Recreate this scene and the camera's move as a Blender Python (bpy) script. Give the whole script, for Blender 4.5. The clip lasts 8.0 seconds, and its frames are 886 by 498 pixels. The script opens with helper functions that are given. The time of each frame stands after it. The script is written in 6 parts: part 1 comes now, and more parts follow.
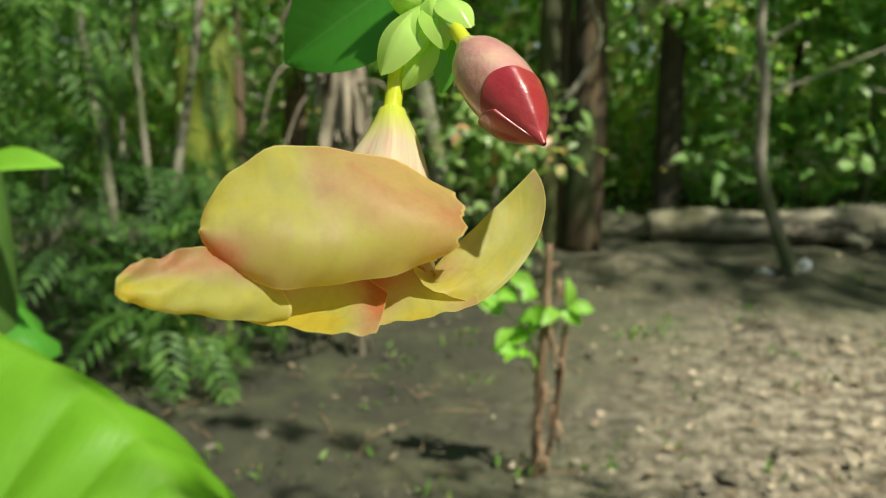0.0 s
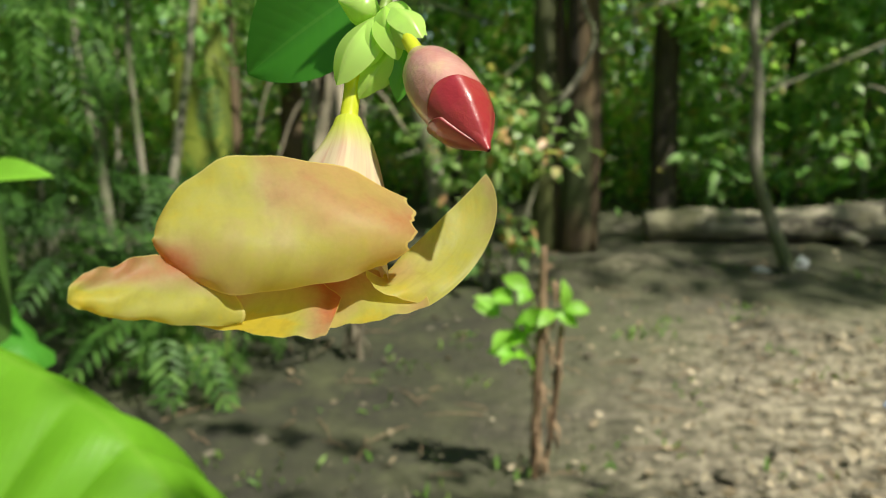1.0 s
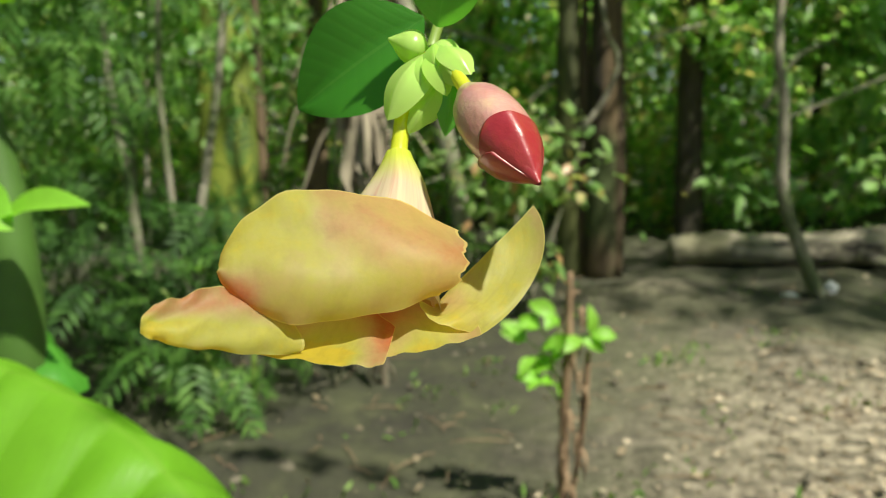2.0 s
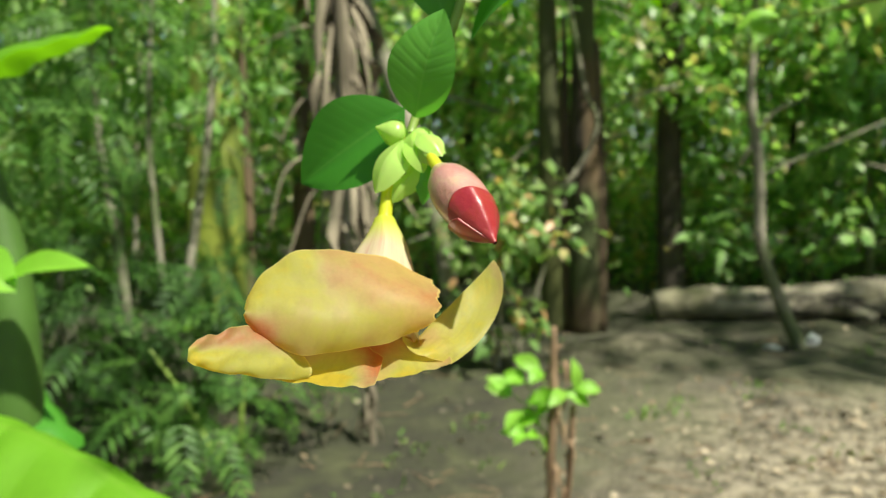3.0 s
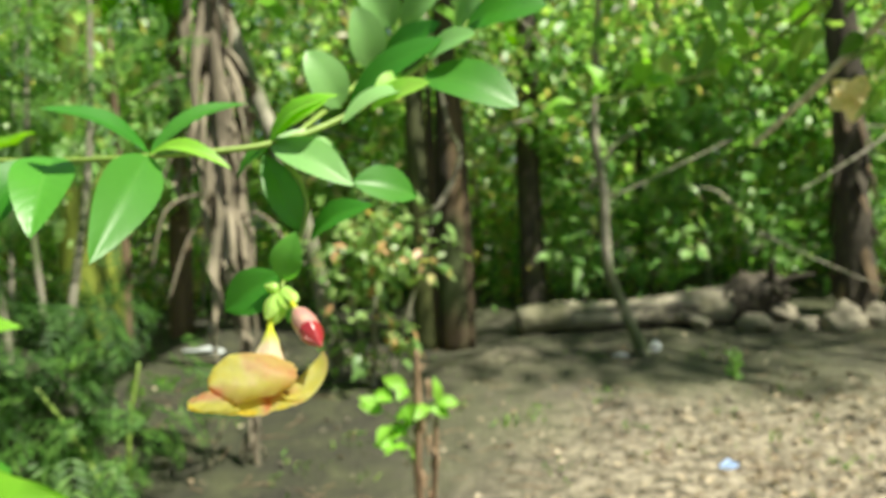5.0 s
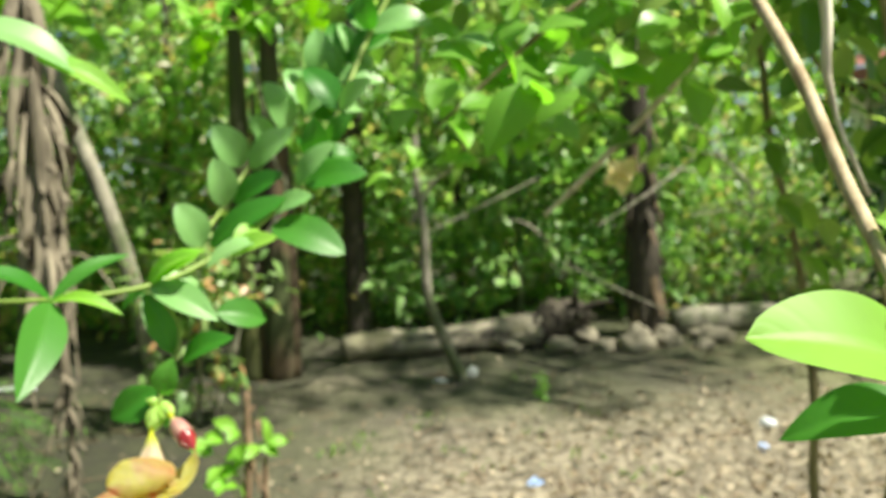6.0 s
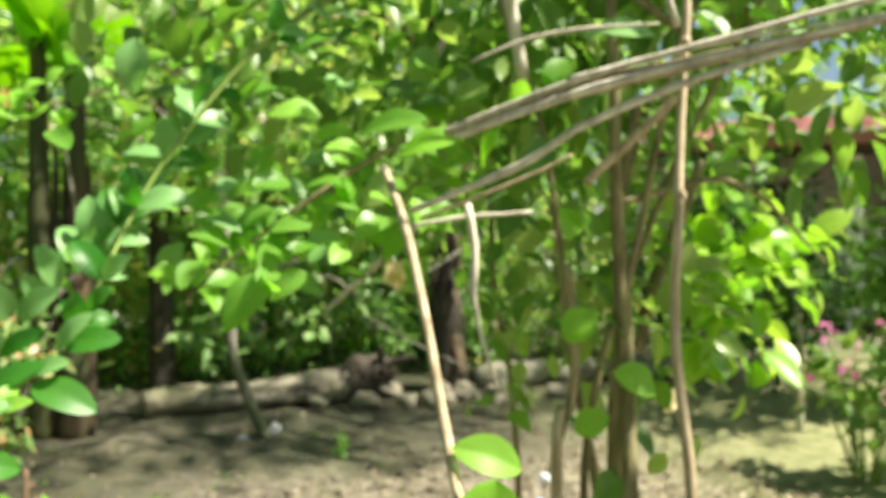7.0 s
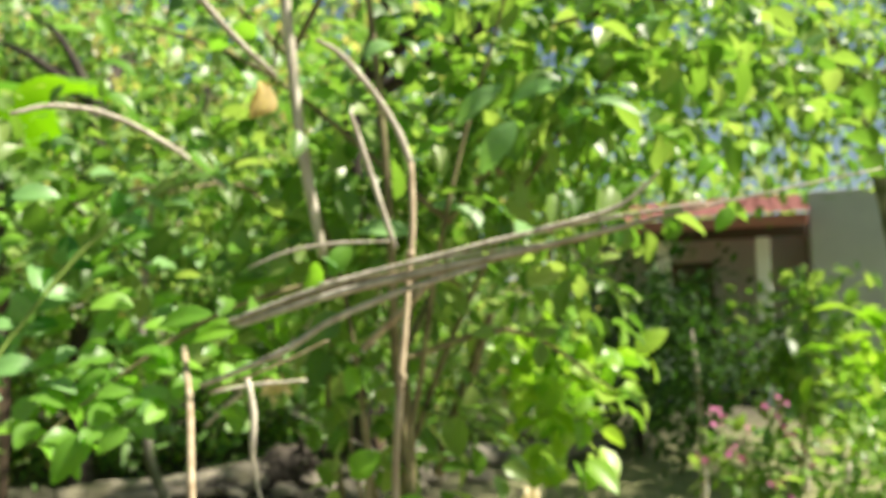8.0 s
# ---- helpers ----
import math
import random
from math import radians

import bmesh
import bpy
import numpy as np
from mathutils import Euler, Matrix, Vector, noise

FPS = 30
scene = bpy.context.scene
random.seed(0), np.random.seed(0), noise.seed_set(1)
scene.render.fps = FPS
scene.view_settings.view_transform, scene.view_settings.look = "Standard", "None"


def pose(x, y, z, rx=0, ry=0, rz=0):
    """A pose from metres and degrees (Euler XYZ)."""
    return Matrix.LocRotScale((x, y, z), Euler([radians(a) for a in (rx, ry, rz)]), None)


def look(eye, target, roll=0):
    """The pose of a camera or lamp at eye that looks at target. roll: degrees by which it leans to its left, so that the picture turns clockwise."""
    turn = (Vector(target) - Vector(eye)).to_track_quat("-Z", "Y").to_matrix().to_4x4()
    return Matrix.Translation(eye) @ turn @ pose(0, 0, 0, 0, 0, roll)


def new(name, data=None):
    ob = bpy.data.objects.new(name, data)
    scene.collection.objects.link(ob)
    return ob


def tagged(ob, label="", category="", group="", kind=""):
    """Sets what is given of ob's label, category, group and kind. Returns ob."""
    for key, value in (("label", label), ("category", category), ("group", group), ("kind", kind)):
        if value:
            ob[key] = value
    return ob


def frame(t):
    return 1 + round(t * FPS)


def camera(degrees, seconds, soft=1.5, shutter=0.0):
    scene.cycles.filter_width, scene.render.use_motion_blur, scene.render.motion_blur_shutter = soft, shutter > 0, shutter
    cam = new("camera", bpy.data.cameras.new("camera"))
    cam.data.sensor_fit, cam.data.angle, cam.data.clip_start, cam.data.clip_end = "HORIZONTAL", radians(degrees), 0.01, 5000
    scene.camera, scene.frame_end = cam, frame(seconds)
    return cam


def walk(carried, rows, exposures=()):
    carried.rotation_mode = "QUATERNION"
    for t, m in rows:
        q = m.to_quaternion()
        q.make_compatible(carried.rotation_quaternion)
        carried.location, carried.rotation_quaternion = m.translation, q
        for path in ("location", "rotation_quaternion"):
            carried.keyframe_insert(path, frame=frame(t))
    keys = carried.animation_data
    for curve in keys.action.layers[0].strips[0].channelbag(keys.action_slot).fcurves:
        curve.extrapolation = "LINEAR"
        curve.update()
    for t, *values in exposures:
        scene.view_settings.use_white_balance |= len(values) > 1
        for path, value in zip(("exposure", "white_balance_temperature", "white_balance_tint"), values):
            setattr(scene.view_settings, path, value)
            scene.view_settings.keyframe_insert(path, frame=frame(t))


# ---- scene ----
cam = camera(56.2, 8.0, soft=0.9)
cam.data.dof.use_dof, cam.data.dof.focus_distance, cam.data.dof.aperture_fstop = True, 0.19, 19.5
PATH = [
    (0, (0.0, 0.0, 0.917), (-0.237, 1.958, 0.587), 0.5),
    (0.3, (0.0016, -0.005, 0.9225), (-0.231, 1.955, 0.598), 0.2),
    (0.5, (0.002, -0.007, 0.924), (-0.227, 1.954, 0.602), 0.0),
    (0.8, (0.0075, -0.006, 0.9215), (-0.226, 1.954, 0.599), -0.25),
    (1, (0.011, -0.004, 0.918), (-0.225, 1.956, 0.596), -0.4),
    (1.2, (0.012, -0.006, 0.92), (-0.232, 1.953, 0.597), -0.4),
    (2.3, (0.004, -0.013, 0.92), (-0.295, 1.953, 0.707), -0.8),
    (2.5, (0.008, -0.022, 0.922), (-0.285, 1.949, 0.744), -0.8),
    (3, (0.015, -0.057, 0.923), (-0.244, 1.922, 0.8), -1.4),
    (3.5, (0.024, -0.107, 0.93), (-0.176, 1.88, 0.83), -1.9),
    (4, (0.043, -0.178, 0.947), (-0.09, 1.816, 0.869), -2.7),
    (4.2, (0.054, -0.211, 0.955), (-0.052, 1.784, 0.881), -2.6),
    (5.3, (0.069, -0.37, 1.012), (0.186, 1.624, 0.908), -2.7),
    (5.5, (0.068, -0.395, 1.031), (0.261, 1.593, 0.924), -2.6),
    (6, (0.051, -0.516, 1.086), (0.501, 1.432, 1.014), -2.4),
    (6.5, (0.065, -0.607, 1.143), (0.73, 1.278, 1.102), -0.9),
    (7, (0.093, -0.722, 1.228), (0.942, 1.089, 1.236), -0.2),
    (7.5, (0.133, -0.842, 1.306), (1.053, 0.932, 1.397), -0.2),
    (8, (0.181, -1.025, 1.341), (1.141, 0.72, 1.524), -1.1),
]
walk(cam, [(t, look(eye, target, roll)) for t, eye, target, roll in PATH],
     [(0, 0.64, 6900, 1), (2.5, 0.86, 6900, 0), (4, 1.07, 6900, 0), (6, 1.14, 6900, 1), (7, 1.30, 7000, 5), (8, 1.05, 7000, 9)])
# ---------------------------------------------------------------- light
world = bpy.data.worlds.new("world")
scene.world = world
world.use_nodes = True
wn = world.node_tree.nodes
sky = wn.new("ShaderNodeTexSky")
sky.sky_type = "NISHITA"
sky.sun_disc = False
SUN_TO = Vector((0.45, -0.35, 0.82)).normalized()
sky.sun_elevation = math.asin(SUN_TO.z)
sky.sun_rotation = math.atan2(SUN_TO.x, SUN_TO.y)
world.node_tree.links.new(sky.outputs[0], wn["Background"].inputs["Color"])
wn["Background"].inputs["Strength"].default_value = 0.050
sun = new("sun", bpy.data.lights.new("sun", "SUN"))
sun.data.energy = 5.0
sun.data.angle = radians(1.5)
sun.data.color = (1.0, 0.95, 0.86)
sun.matrix_world = Matrix.Translation((0, 0, 8)) @ SUN_TO.to_track_quat("Z", "Y").to_matrix().to_4x4()


# ---------------------------------------------------------------- materials
def nodes_of(name):
    m = bpy.data.materials.new(name)
    m.use_nodes = True
    nt = m.node_tree
    return m, nt, nt.nodes["Principled BSDF"], nt.nodes["Material Output"]


def ramp(nt, fac, stops):
    r = nt.nodes.new("ShaderNodeValToRGB")
    els = r.color_ramp.elements
    while len(els) < len(stops):
        els.new(0.5)
    for e, (p, c) in zip(els, stops):
        e.position, e.color = p, (*c, 1)
    nt.links.new(fac, r.inputs[0])
    return r.outputs[0]


def noise_tex(nt, scale, detail=4.0, rough=0.55, stretch=None, coord="Object"):
    tc = nt.nodes.new("ShaderNodeTexCoord")
    n = nt.nodes.new("ShaderNodeTexNoise")
    n.inputs["Scale"].default_value = scale
    n.inputs["Detail"].default_value = detail
    n.inputs["Roughness"].default_value = rough
    src = tc.outputs[coord]
    if stretch:
        mp = nt.nodes.new("ShaderNodeMapping")
        mp.inputs["Scale"].default_value = stretch
        nt.links.new(src, mp.inputs[0])
        src = mp.outputs[0]
    nt.links.new(src, n.inputs["Vector"])
    return n.outputs["Fac"]


def mixc(nt, fac, a, b, mode="MIX"):
    m = nt.nodes.new("ShaderNodeMix")
    m.data_type, m.blend_type = "RGBA", mode
    for sock, v in ((m.inputs["Factor"], fac), (m.inputs["A"], a), (m.inputs["B"], b)):
        if isinstance(v, (int, float)):
            sock.default_value = v
        elif isinstance(v, tuple):
            sock.default_value = (*v, 1)
        else:
            nt.links.new(v, sock)
    return m.outputs["Result"]


def math_node(nt, op, a, b=0.5, c=0.0):
    m = nt.nodes.new("ShaderNodeMath")
    m.operation = op
    for sock, v in zip(m.inputs, (a, b, c)):
        if isinstance(v, (int, float)):
            sock.default_value = v
        else:
            nt.links.new(v, sock)
    return m.outputs[0]


def bump(nt, height, bsdf, strength, dist):
    b = nt.nodes.new("ShaderNodeBump")
    b.inputs["Strength"].default_value = strength
    b.inputs["Distance"].default_value = dist
    nt.links.new(height, b.inputs["Height"])
    nt.links.new(b.outputs[0], bsdf.inputs["Normal"])
    return b.outputs[0]


def thin(nt, bsdf, out, colour, share):
    """Mix in light that passes through a thin sheet."""
    tr = nt.nodes.new("ShaderNodeBsdfTranslucent")
    if isinstance(colour, tuple):
        tr.inputs["Color"].default_value = (*colour, 1)
    else:
        nt.links.new(colour, tr.inputs["Color"])
    mx = nt.nodes.new("ShaderNodeMixShader")
    mx.inputs[0].default_value = share
    nt.links.new(bsdf.outputs[0], mx.inputs[1])
    nt.links.new(tr.outputs[0], mx.inputs[2])
    nt.links.new(mx.outputs[0], out.inputs["Surface"])


def leaf_mass(name, dark, mid, light, odd=None, rough=0.42, share=0.4, through_gain=1.7, noise_scale=9.0, odd_from=0.82):
    """Foliage of many small leaves: every leaf takes a tone of its own."""
    m, nt, b, out = nodes_of(name)
    geo = nt.nodes.new("ShaderNodeNewGeometry")
    stops = [(0.0, dark), (0.5, mid), (odd_from - 0.04 if odd else 0.87, light)]
    if odd:
        stops += [(odd_from, odd), (1.0, odd)]
    c = ramp(nt, geo.outputs["Random Per Island"], stops)
    patch = noise_tex(nt, noise_scale, 3)
    c = mixc(nt, math_node(nt, "MULTIPLY", patch, 0.5), c, mixc(nt, 0.5, c, light))
    nt.links.new(c, b.inputs["Base Color"])
    b.inputs["Roughness"].default_value = rough
    b.inputs["Specular IOR Level"].default_value = 0.65 if rough < 0.46 else 0.3
    g = mixc(nt, 1.0, c, (through_gain, through_gain * 1.05, through_gain * 0.55), "MULTIPLY")
    thin(nt, b, out, g, share)
    return m


def leaf_near(name, face, rib, rough=0.3, share=0.35, veins=11.0, depth=0.0004, through_gain=(1.7, 1.9, 0.8), pale=None):
    """A large leaf with midrib and side veins, laid out along its UV."""
    m, nt, b, out = nodes_of(name)
    uv = nt.nodes.new("ShaderNodeUVMap")
    sep = nt.nodes.new("ShaderNodeSeparateXYZ")
    nt.links.new(uv.outputs[0], sep.inputs[0])
    u, v = sep.outputs[0], sep.outputs[1]
    side = math_node(nt, "ABSOLUTE", math_node(nt, "SUBTRACT", v, 0.5))
    ph = math_node(nt, "MULTIPLY", math_node(nt, "SUBTRACT", u, math_node(nt, "MULTIPLY", side, 0.35)), veins * 2 * math.pi)
    wave = math_node(nt, "POWER", math_node(nt, "ABSOLUTE", math_node(nt, "SINE", math_node(nt, "MULTIPLY", ph, 0.5))), 6.0)
    vein = math_node(nt, "MULTIPLY", math_node(nt, "SUBTRACT", 1.0, wave), 1.0)
    rim = math_node(nt, "LESS_THAN", side, 0.016)
    ridge = noise_tex(nt, 300, 3)
    blot = noise_tex(nt, 60, 4)
    base = mixc(nt, math_node(nt, "MULTIPLY", blot, 0.7), face, tuple(x * 1.5 for x in face))
    base = mixc(nt, math_node(nt, "MULTIPLY", wave, 0.02), base, rib)
    base = mixc(nt, math_node(nt, "MULTIPLY", rim, 0.2), base, rib)
    oi = nt.nodes.new("ShaderNodeObjectInfo")
    base = mixc(nt, math_node(nt, "MULTIPLY", oi.outputs["Random"], 0.4), base, pale or rib)
    nt.links.new(base, b.inputs["Base Color"])
    b.inputs["Roughness"].default_value = rough
    b.inputs["Specular IOR Level"].default_value = 0.5
    h = math_node(nt, "ADD", math_node(nt, "MULTIPLY", vein, 0.8), math_node(nt, "MULTIPLY", ridge, 0.25))
    bump(nt, h, b, 0.10, depth)
    thin(nt, b, out, mixc(nt, 1.0, base, through_gain, "MULTIPLY"), share)
    return m


def bark(name, a, b_, scale, stretch=(1, 1, 0.25), rough=0.85, deep=0.006, moss=None):
    m, nt, b, out = nodes_of(name)
    n1 = noise_tex(nt, scale, 6, 0.65, stretch)
    n2 = noise_tex(nt, scale * 0.17, 3)
    c = ramp(nt, n1, [(0.38, a), (0.62, b_)])
    if moss:
        c = mixc(nt, ramp(nt, n2, [(0.45, (0, 0, 0)), (0.62, (1, 1, 1))]), c, moss)
    else:
        c = mixc(nt, math_node(nt, "MULTIPLY", n2, 0.6), c, a)
    nt.links.new(c, b.inputs["Base Color"])
    b.inputs["Roughness"].default_value = rough
    bump(nt, n1, b, 0.8, deep)
    return m


def plain(name, colour, rough=0.5, scale=40.0, vary=0.25, share=0.0, glow=None, deep=0.0005, coat=0.0):
    m, nt, b, out = nodes_of(name)
    n = noise_tex(nt, scale, 4)
    c = mixc(nt, n, tuple(x * (1 - vary) for x in colour), tuple(min(1, x * (1 + vary)) for x in colour))
    nt.links.new(c, b.inputs["Base Color"])
    b.inputs["Roughness"].default_value = rough
    b.inputs["Coat Weight"].default_value = coat
    bump(nt, n, b, 0.4, deep)
    if share:
        thin(nt, b, out, mixc(nt, 1.0, c, glow or (1.4, 1.4, 0.9), "MULTIPLY"), share)
    return m


def petal_mat():
    """Butter-yellow petals that flush peach and rust in patches, with fine fanned veins."""
    m, nt, b, out = nodes_of("petal_yellow_peach")
    uv = nt.nodes.new("ShaderNodeUVMap")
    sep = nt.nodes.new("ShaderNodeSeparateXYZ")
    nt.links.new(uv.outputs[0], sep.inputs[0])
    big = noise_tex(nt, 42, 2.5, 0.5)
    fine = noise_tex(nt, 900, 3, 0.6)
    fan = nt.nodes.new("ShaderNodeTexNoise")
    fan.inputs["Scale"].default_value = 1.0
    fan.inputs["Detail"].default_value = 4
    mp = nt.nodes.new("ShaderNodeMapping")
    mp.inputs["Scale"].default_value = (11, 1.6, 1)
    nt.links.new(uv.outputs[0], mp.inputs[0])
    nt.links.new(mp.outputs[0], fan.inputs["Vector"])
    at = nt.nodes.new("ShaderNodeAttribute")
    at.attribute_name = "flush"
    flush = math_node(nt, "ADD", at.outputs["Fac"], math_node(nt, "ADD", math_node(nt, "MULTIPLY", math_node(nt, "SUBTRACT", big, 0.5), 0.32), math_node(nt, "MULTIPLY", math_node(nt, "SUBTRACT", noise_tex(nt, 170, 4, 0.6), 0.5), 0.55)))
    # the first stop is the glow through the lower petals, painted as gold
    c = ramp(nt, flush, [(0.0, (0.58, 0.46, 0.03)), (0.16, (0.48, 0.46, 0.08)), (0.24, (0.46, 0.45, 0.105)), (0.42, (0.47, 0.40, 0.15)), (0.66, (0.46, 0.29, 0.145)), (0.85, (0.46, 0.19, 0.10)), (1.0, (0.44, 0.12, 0.07))])
    c = mixc(nt, math_node(nt, "MULTIPLY", fan.outputs["Fac"], 0.10), c, (0.42, 0.26, 0.07))
    c = mixc(nt, math_node(nt, "MULTIPLY", fine, 0.12), c, (0.9, 0.75, 0.4))
    slant = nt.nodes.new("ShaderNodeMapping")
    slant.inputs["Rotation"].default_value = (0, 0, radians(38))
    slant.inputs["Scale"].default_value = (13, 4, 1)
    streak = nt.nodes.new("ShaderNodeTexNoise")
    streak.inputs["Scale"].default_value = 1.0
    streak.inputs["Detail"].default_value = 5
    nt.links.new(uv.outputs[0], slant.inputs[0])
    nt.links.new(slant.outputs[0], streak.inputs["Vector"])
    c = mixc(nt, math_node(nt, "MULTIPLY", ramp(nt, streak.outputs["Fac"], [(0.48, (0, 0, 0)), (0.66, (1, 1, 1))]), 0.2), c, (0.33, 0.25, 0.07))
    ed = [math_node(nt, "ABSOLUTE", math_node(nt, "SUBTRACT", q, 0.5)) for q in (sep.outputs[0], sep.outputs[1])]
    rim = math_node(nt, "GREATER_THAN", math_node(nt, "MAXIMUM", *ed), 0.490)
    c = mixc(nt, math_node(nt, "MULTIPLY", rim, 0.6), c, (0.62, 0.56, 0.22))
    wear = ramp(nt, noise_tex(nt, 150, 4, 0.6), [(0.60, (0, 0, 0)), (0.72, (1, 1, 1))])
    c = mixc(nt, math_node(nt, "MULTIPLY", wear, 0.22), c, (0.30, 0.21, 0.07))
    nt.links.new(c, b.inputs["Base Color"])
    b.inputs["Roughness"].default_value = 0.5
    b.inputs["Specular IOR Level"].default_value = 0.35
    b.inputs["Sheen Weight"].default_value = 0.034
    h = math_node(nt, "ADD", fan.outputs["Fac"], math_node(nt, "MULTIPLY", fine, 0.3))
    bump(nt, h, b, 0.25, 0.0006)
    thin(nt, b, out, mixc(nt, 1.0, c, (1.45, 1.25, 0.55), "MULTIPLY"), 0.62)
    return m


def bud_mat():
    """A glossy bud, pink-cream at the foot and wine red towards the tip."""
    m, nt, b, out = nodes_of("bud_pink_to_wine")
    at = nt.nodes.new("ShaderNodeAttribute")
    at.attribute_name = "flush"
    n = noise_tex(nt, 130, 4)
    f = math_node(nt, "ADD", at.outputs["Fac"], math_node(nt, "MULTIPLY", math_node(nt, "SUBTRACT", n, 0.5), 0.6))
    c = ramp(nt, f, [(0.0, (0.58, 0.48, 0.26)), (0.2, (0.50, 0.27, 0.24)), (0.42, (0.42, 0.13, 0.14)), (0.68, (0.30, 0.022, 0.034)), (0.85, (0.29, 0.018, 0.024)), (1.0, (0.42, 0.14, 0.03))])
    nt.links.new(c, b.inputs["Base Color"])
    b.inputs["Roughness"].default_value = 0.3
    b.inputs["Coat Weight"].default_value = 0.9
    b.inputs["Coat Roughness"].default_value = 0.27
    bump(nt, noise_tex(nt, 520, 4, 0.6), b, 0.45, 0.0005)
    thin(nt, b, out, c, 0.12)
    return m


def tube_mat():
    """Cream flower tube, lime at the narrow end, with faint rose streaks."""
    m, nt, b, out = nodes_of("corolla_tube_cream_rose")
    uv = nt.nodes.new("ShaderNodeUVMap")
    sep = nt.nodes.new("ShaderNodeSeparateXYZ")
    nt.links.new(uv.outputs[0], sep.inputs[0])
    streak = nt.nodes.new("ShaderNodeTexNoise")
    streak.inputs["Scale"].default_value = 1.0
    streak.inputs["Detail"].default_value = 3
    mp = nt.nodes.new("ShaderNodeMapping")
    mp.inputs["Scale"].default_value = (1.5, 14, 1)
    nt.links.new(uv.outputs[0], mp.inputs[0])
    nt.links.new(mp.outputs[0], streak.inputs["Vector"])
    c = ramp(nt, streak.outputs["Fac"], [(0.35, (0.62, 0.55, 0.38)), (0.5, (0.60, 0.49, 0.36)), (0.68, (0.55, 0.36, 0.28))])
    c = mixc(nt, ramp(nt, sep.outputs[0], [(0.05, (1, 1, 1)), (0.34, (0, 0, 0))]), c, (0.50, 0.55, 0.07))
    nt.links.new(c, b.inputs["Base Color"])
    b.inputs["Roughness"].default_value = 0.32
    bump(nt, streak.outputs["Fac"], b, 0.3, 0.0006)
    thin(nt, b, out, mixc(nt, 1.0, c, (1.15, 1.05, 0.75), "MULTIPLY"), 0.35)
    return m


def ground_mat():
    m, nt, b, out = nodes_of("trodden_earth")
    n1 = noise_tex(nt, 0.9, 5, 0.6)
    n2 = noise_tex(nt, 11, 6, 0.65)
    n3 = noise_tex(nt, 90, 4, 0.6)
    c = ramp(nt, n2, [(0.3, (0.024, 0.021, 0.016)), (0.5, (0.05, 0.044, 0.033)), (0.7, (0.115, 0.10, 0.075))])
    c = mixc(nt, ramp(nt, n1, [(0.40, (0, 0, 0)), (0.56, (1, 1, 1))]), c, mixc(nt, n2, (0.04, 0.048, 0.024), (0.10, 0.105, 0.05)))
    c = mixc(nt, math_node(nt, "MULTIPLY", n3, 0.3), c, (0.2, 0.175, 0.13))
    at = nt.nodes.new("ShaderNodeAttribute")
    at.attribute_name = "litter"
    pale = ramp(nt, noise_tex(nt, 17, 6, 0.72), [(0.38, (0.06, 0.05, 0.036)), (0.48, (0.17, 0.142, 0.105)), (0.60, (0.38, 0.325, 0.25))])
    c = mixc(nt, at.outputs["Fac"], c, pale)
    # dark mossy mud, with the shade of the trees painted into it
    mud_shade = nt.nodes.new("ShaderNodeAttribute")
    mud_shade.attribute_name = "mud_shade"
    shaded_mud = ramp(nt, noise_tex(nt, 5, 6, 0.65), [(0.35, (0.012, 0.011, 0.008)), (0.52, (0.028, 0.03, 0.014)), (0.7, (0.065, 0.07, 0.03))])
    c = mixc(nt, mud_shade.outputs["Fac"], c, shaded_mud)
    lawn = nt.nodes.new("ShaderNodeAttribute")
    lawn.attribute_name = "lawn"
    c = mixc(nt, lawn.outputs["Fac"], c, ramp(nt, n2, [(0.3, (0.14, 0.16, 0.06)), (0.7, (0.34, 0.33, 0.17))]))
    nt.links.new(c, b.inputs["Base Color"])
    b.inputs["Roughness"].default_value = 0.95
    h = math_node(nt, "ADD", n2, math_node(nt, "MULTIPLY", n3, 0.3))
    bump(nt, h, b, 0.9, 0.03)
    return m


M_EARTH = ground_mat()
M_PETAL = petal_mat()
M_BUD = bud_mat()
M_TUBE = tube_mat()
M_NECK = plain("neck_lime_yellow", (0.60, 0.64, 0.05), 0.28, 200, 0.12, 0.35, (1.4, 1.3, 0.4), coat=0.7)
M_CALYX = leaf_near("calyx_pale_green", (0.32, 0.47, 0.10), (0.54, 0.63, 0.28), 0.3, 0.42, 3.0, 0.0001)
M_ALLA = leaf_near("allamanda_leaf_deep_green", (0.026, 0.150, 0.010), (0.13, 0.30, 0.06), 0.44, 0.38, 11.0, 0.0003)
M_ALLA_MID = leaf_near("allamanda_leaf_bright_green", (0.045, 0.22, 0.015), (0.2, 0.40, 0.1), 0.32, 0.4, 10.0, 0.0012)
# paler green standing in for sun reflected off the glossy leaves
M_ALLA_PALE = leaf_near("allamanda_leaf_sheen", (0.15, 0.31, 0.10), (0.28, 0.44, 0.19), 0.42, 0.3, 9.0, 0.0003)
M_ALLA_LIME = leaf_near("young_leaf_lime", (0.17, 0.38, 0.03), (0.32, 0.48, 0.12), 0.5, 0.42, 8.0, 0.0008)
M_BUSH_NEAR = leaf_near("bush_leaf_fresh_green", (0.115, 0.27, 0.03), (0.24, 0.42, 0.10), 0.36, 0.5, 7.0, 0.0006)
M_STEM = plain("green_stem", (0.20, 0.29, 0.06), 0.5, 90, 0.3)
M_CANE = bark("dry_cane_tan", (0.30, 0.22, 0.13), (0.66, 0.55, 0.38), 70, (1, 1, 0.2), 0.75, 0.001)
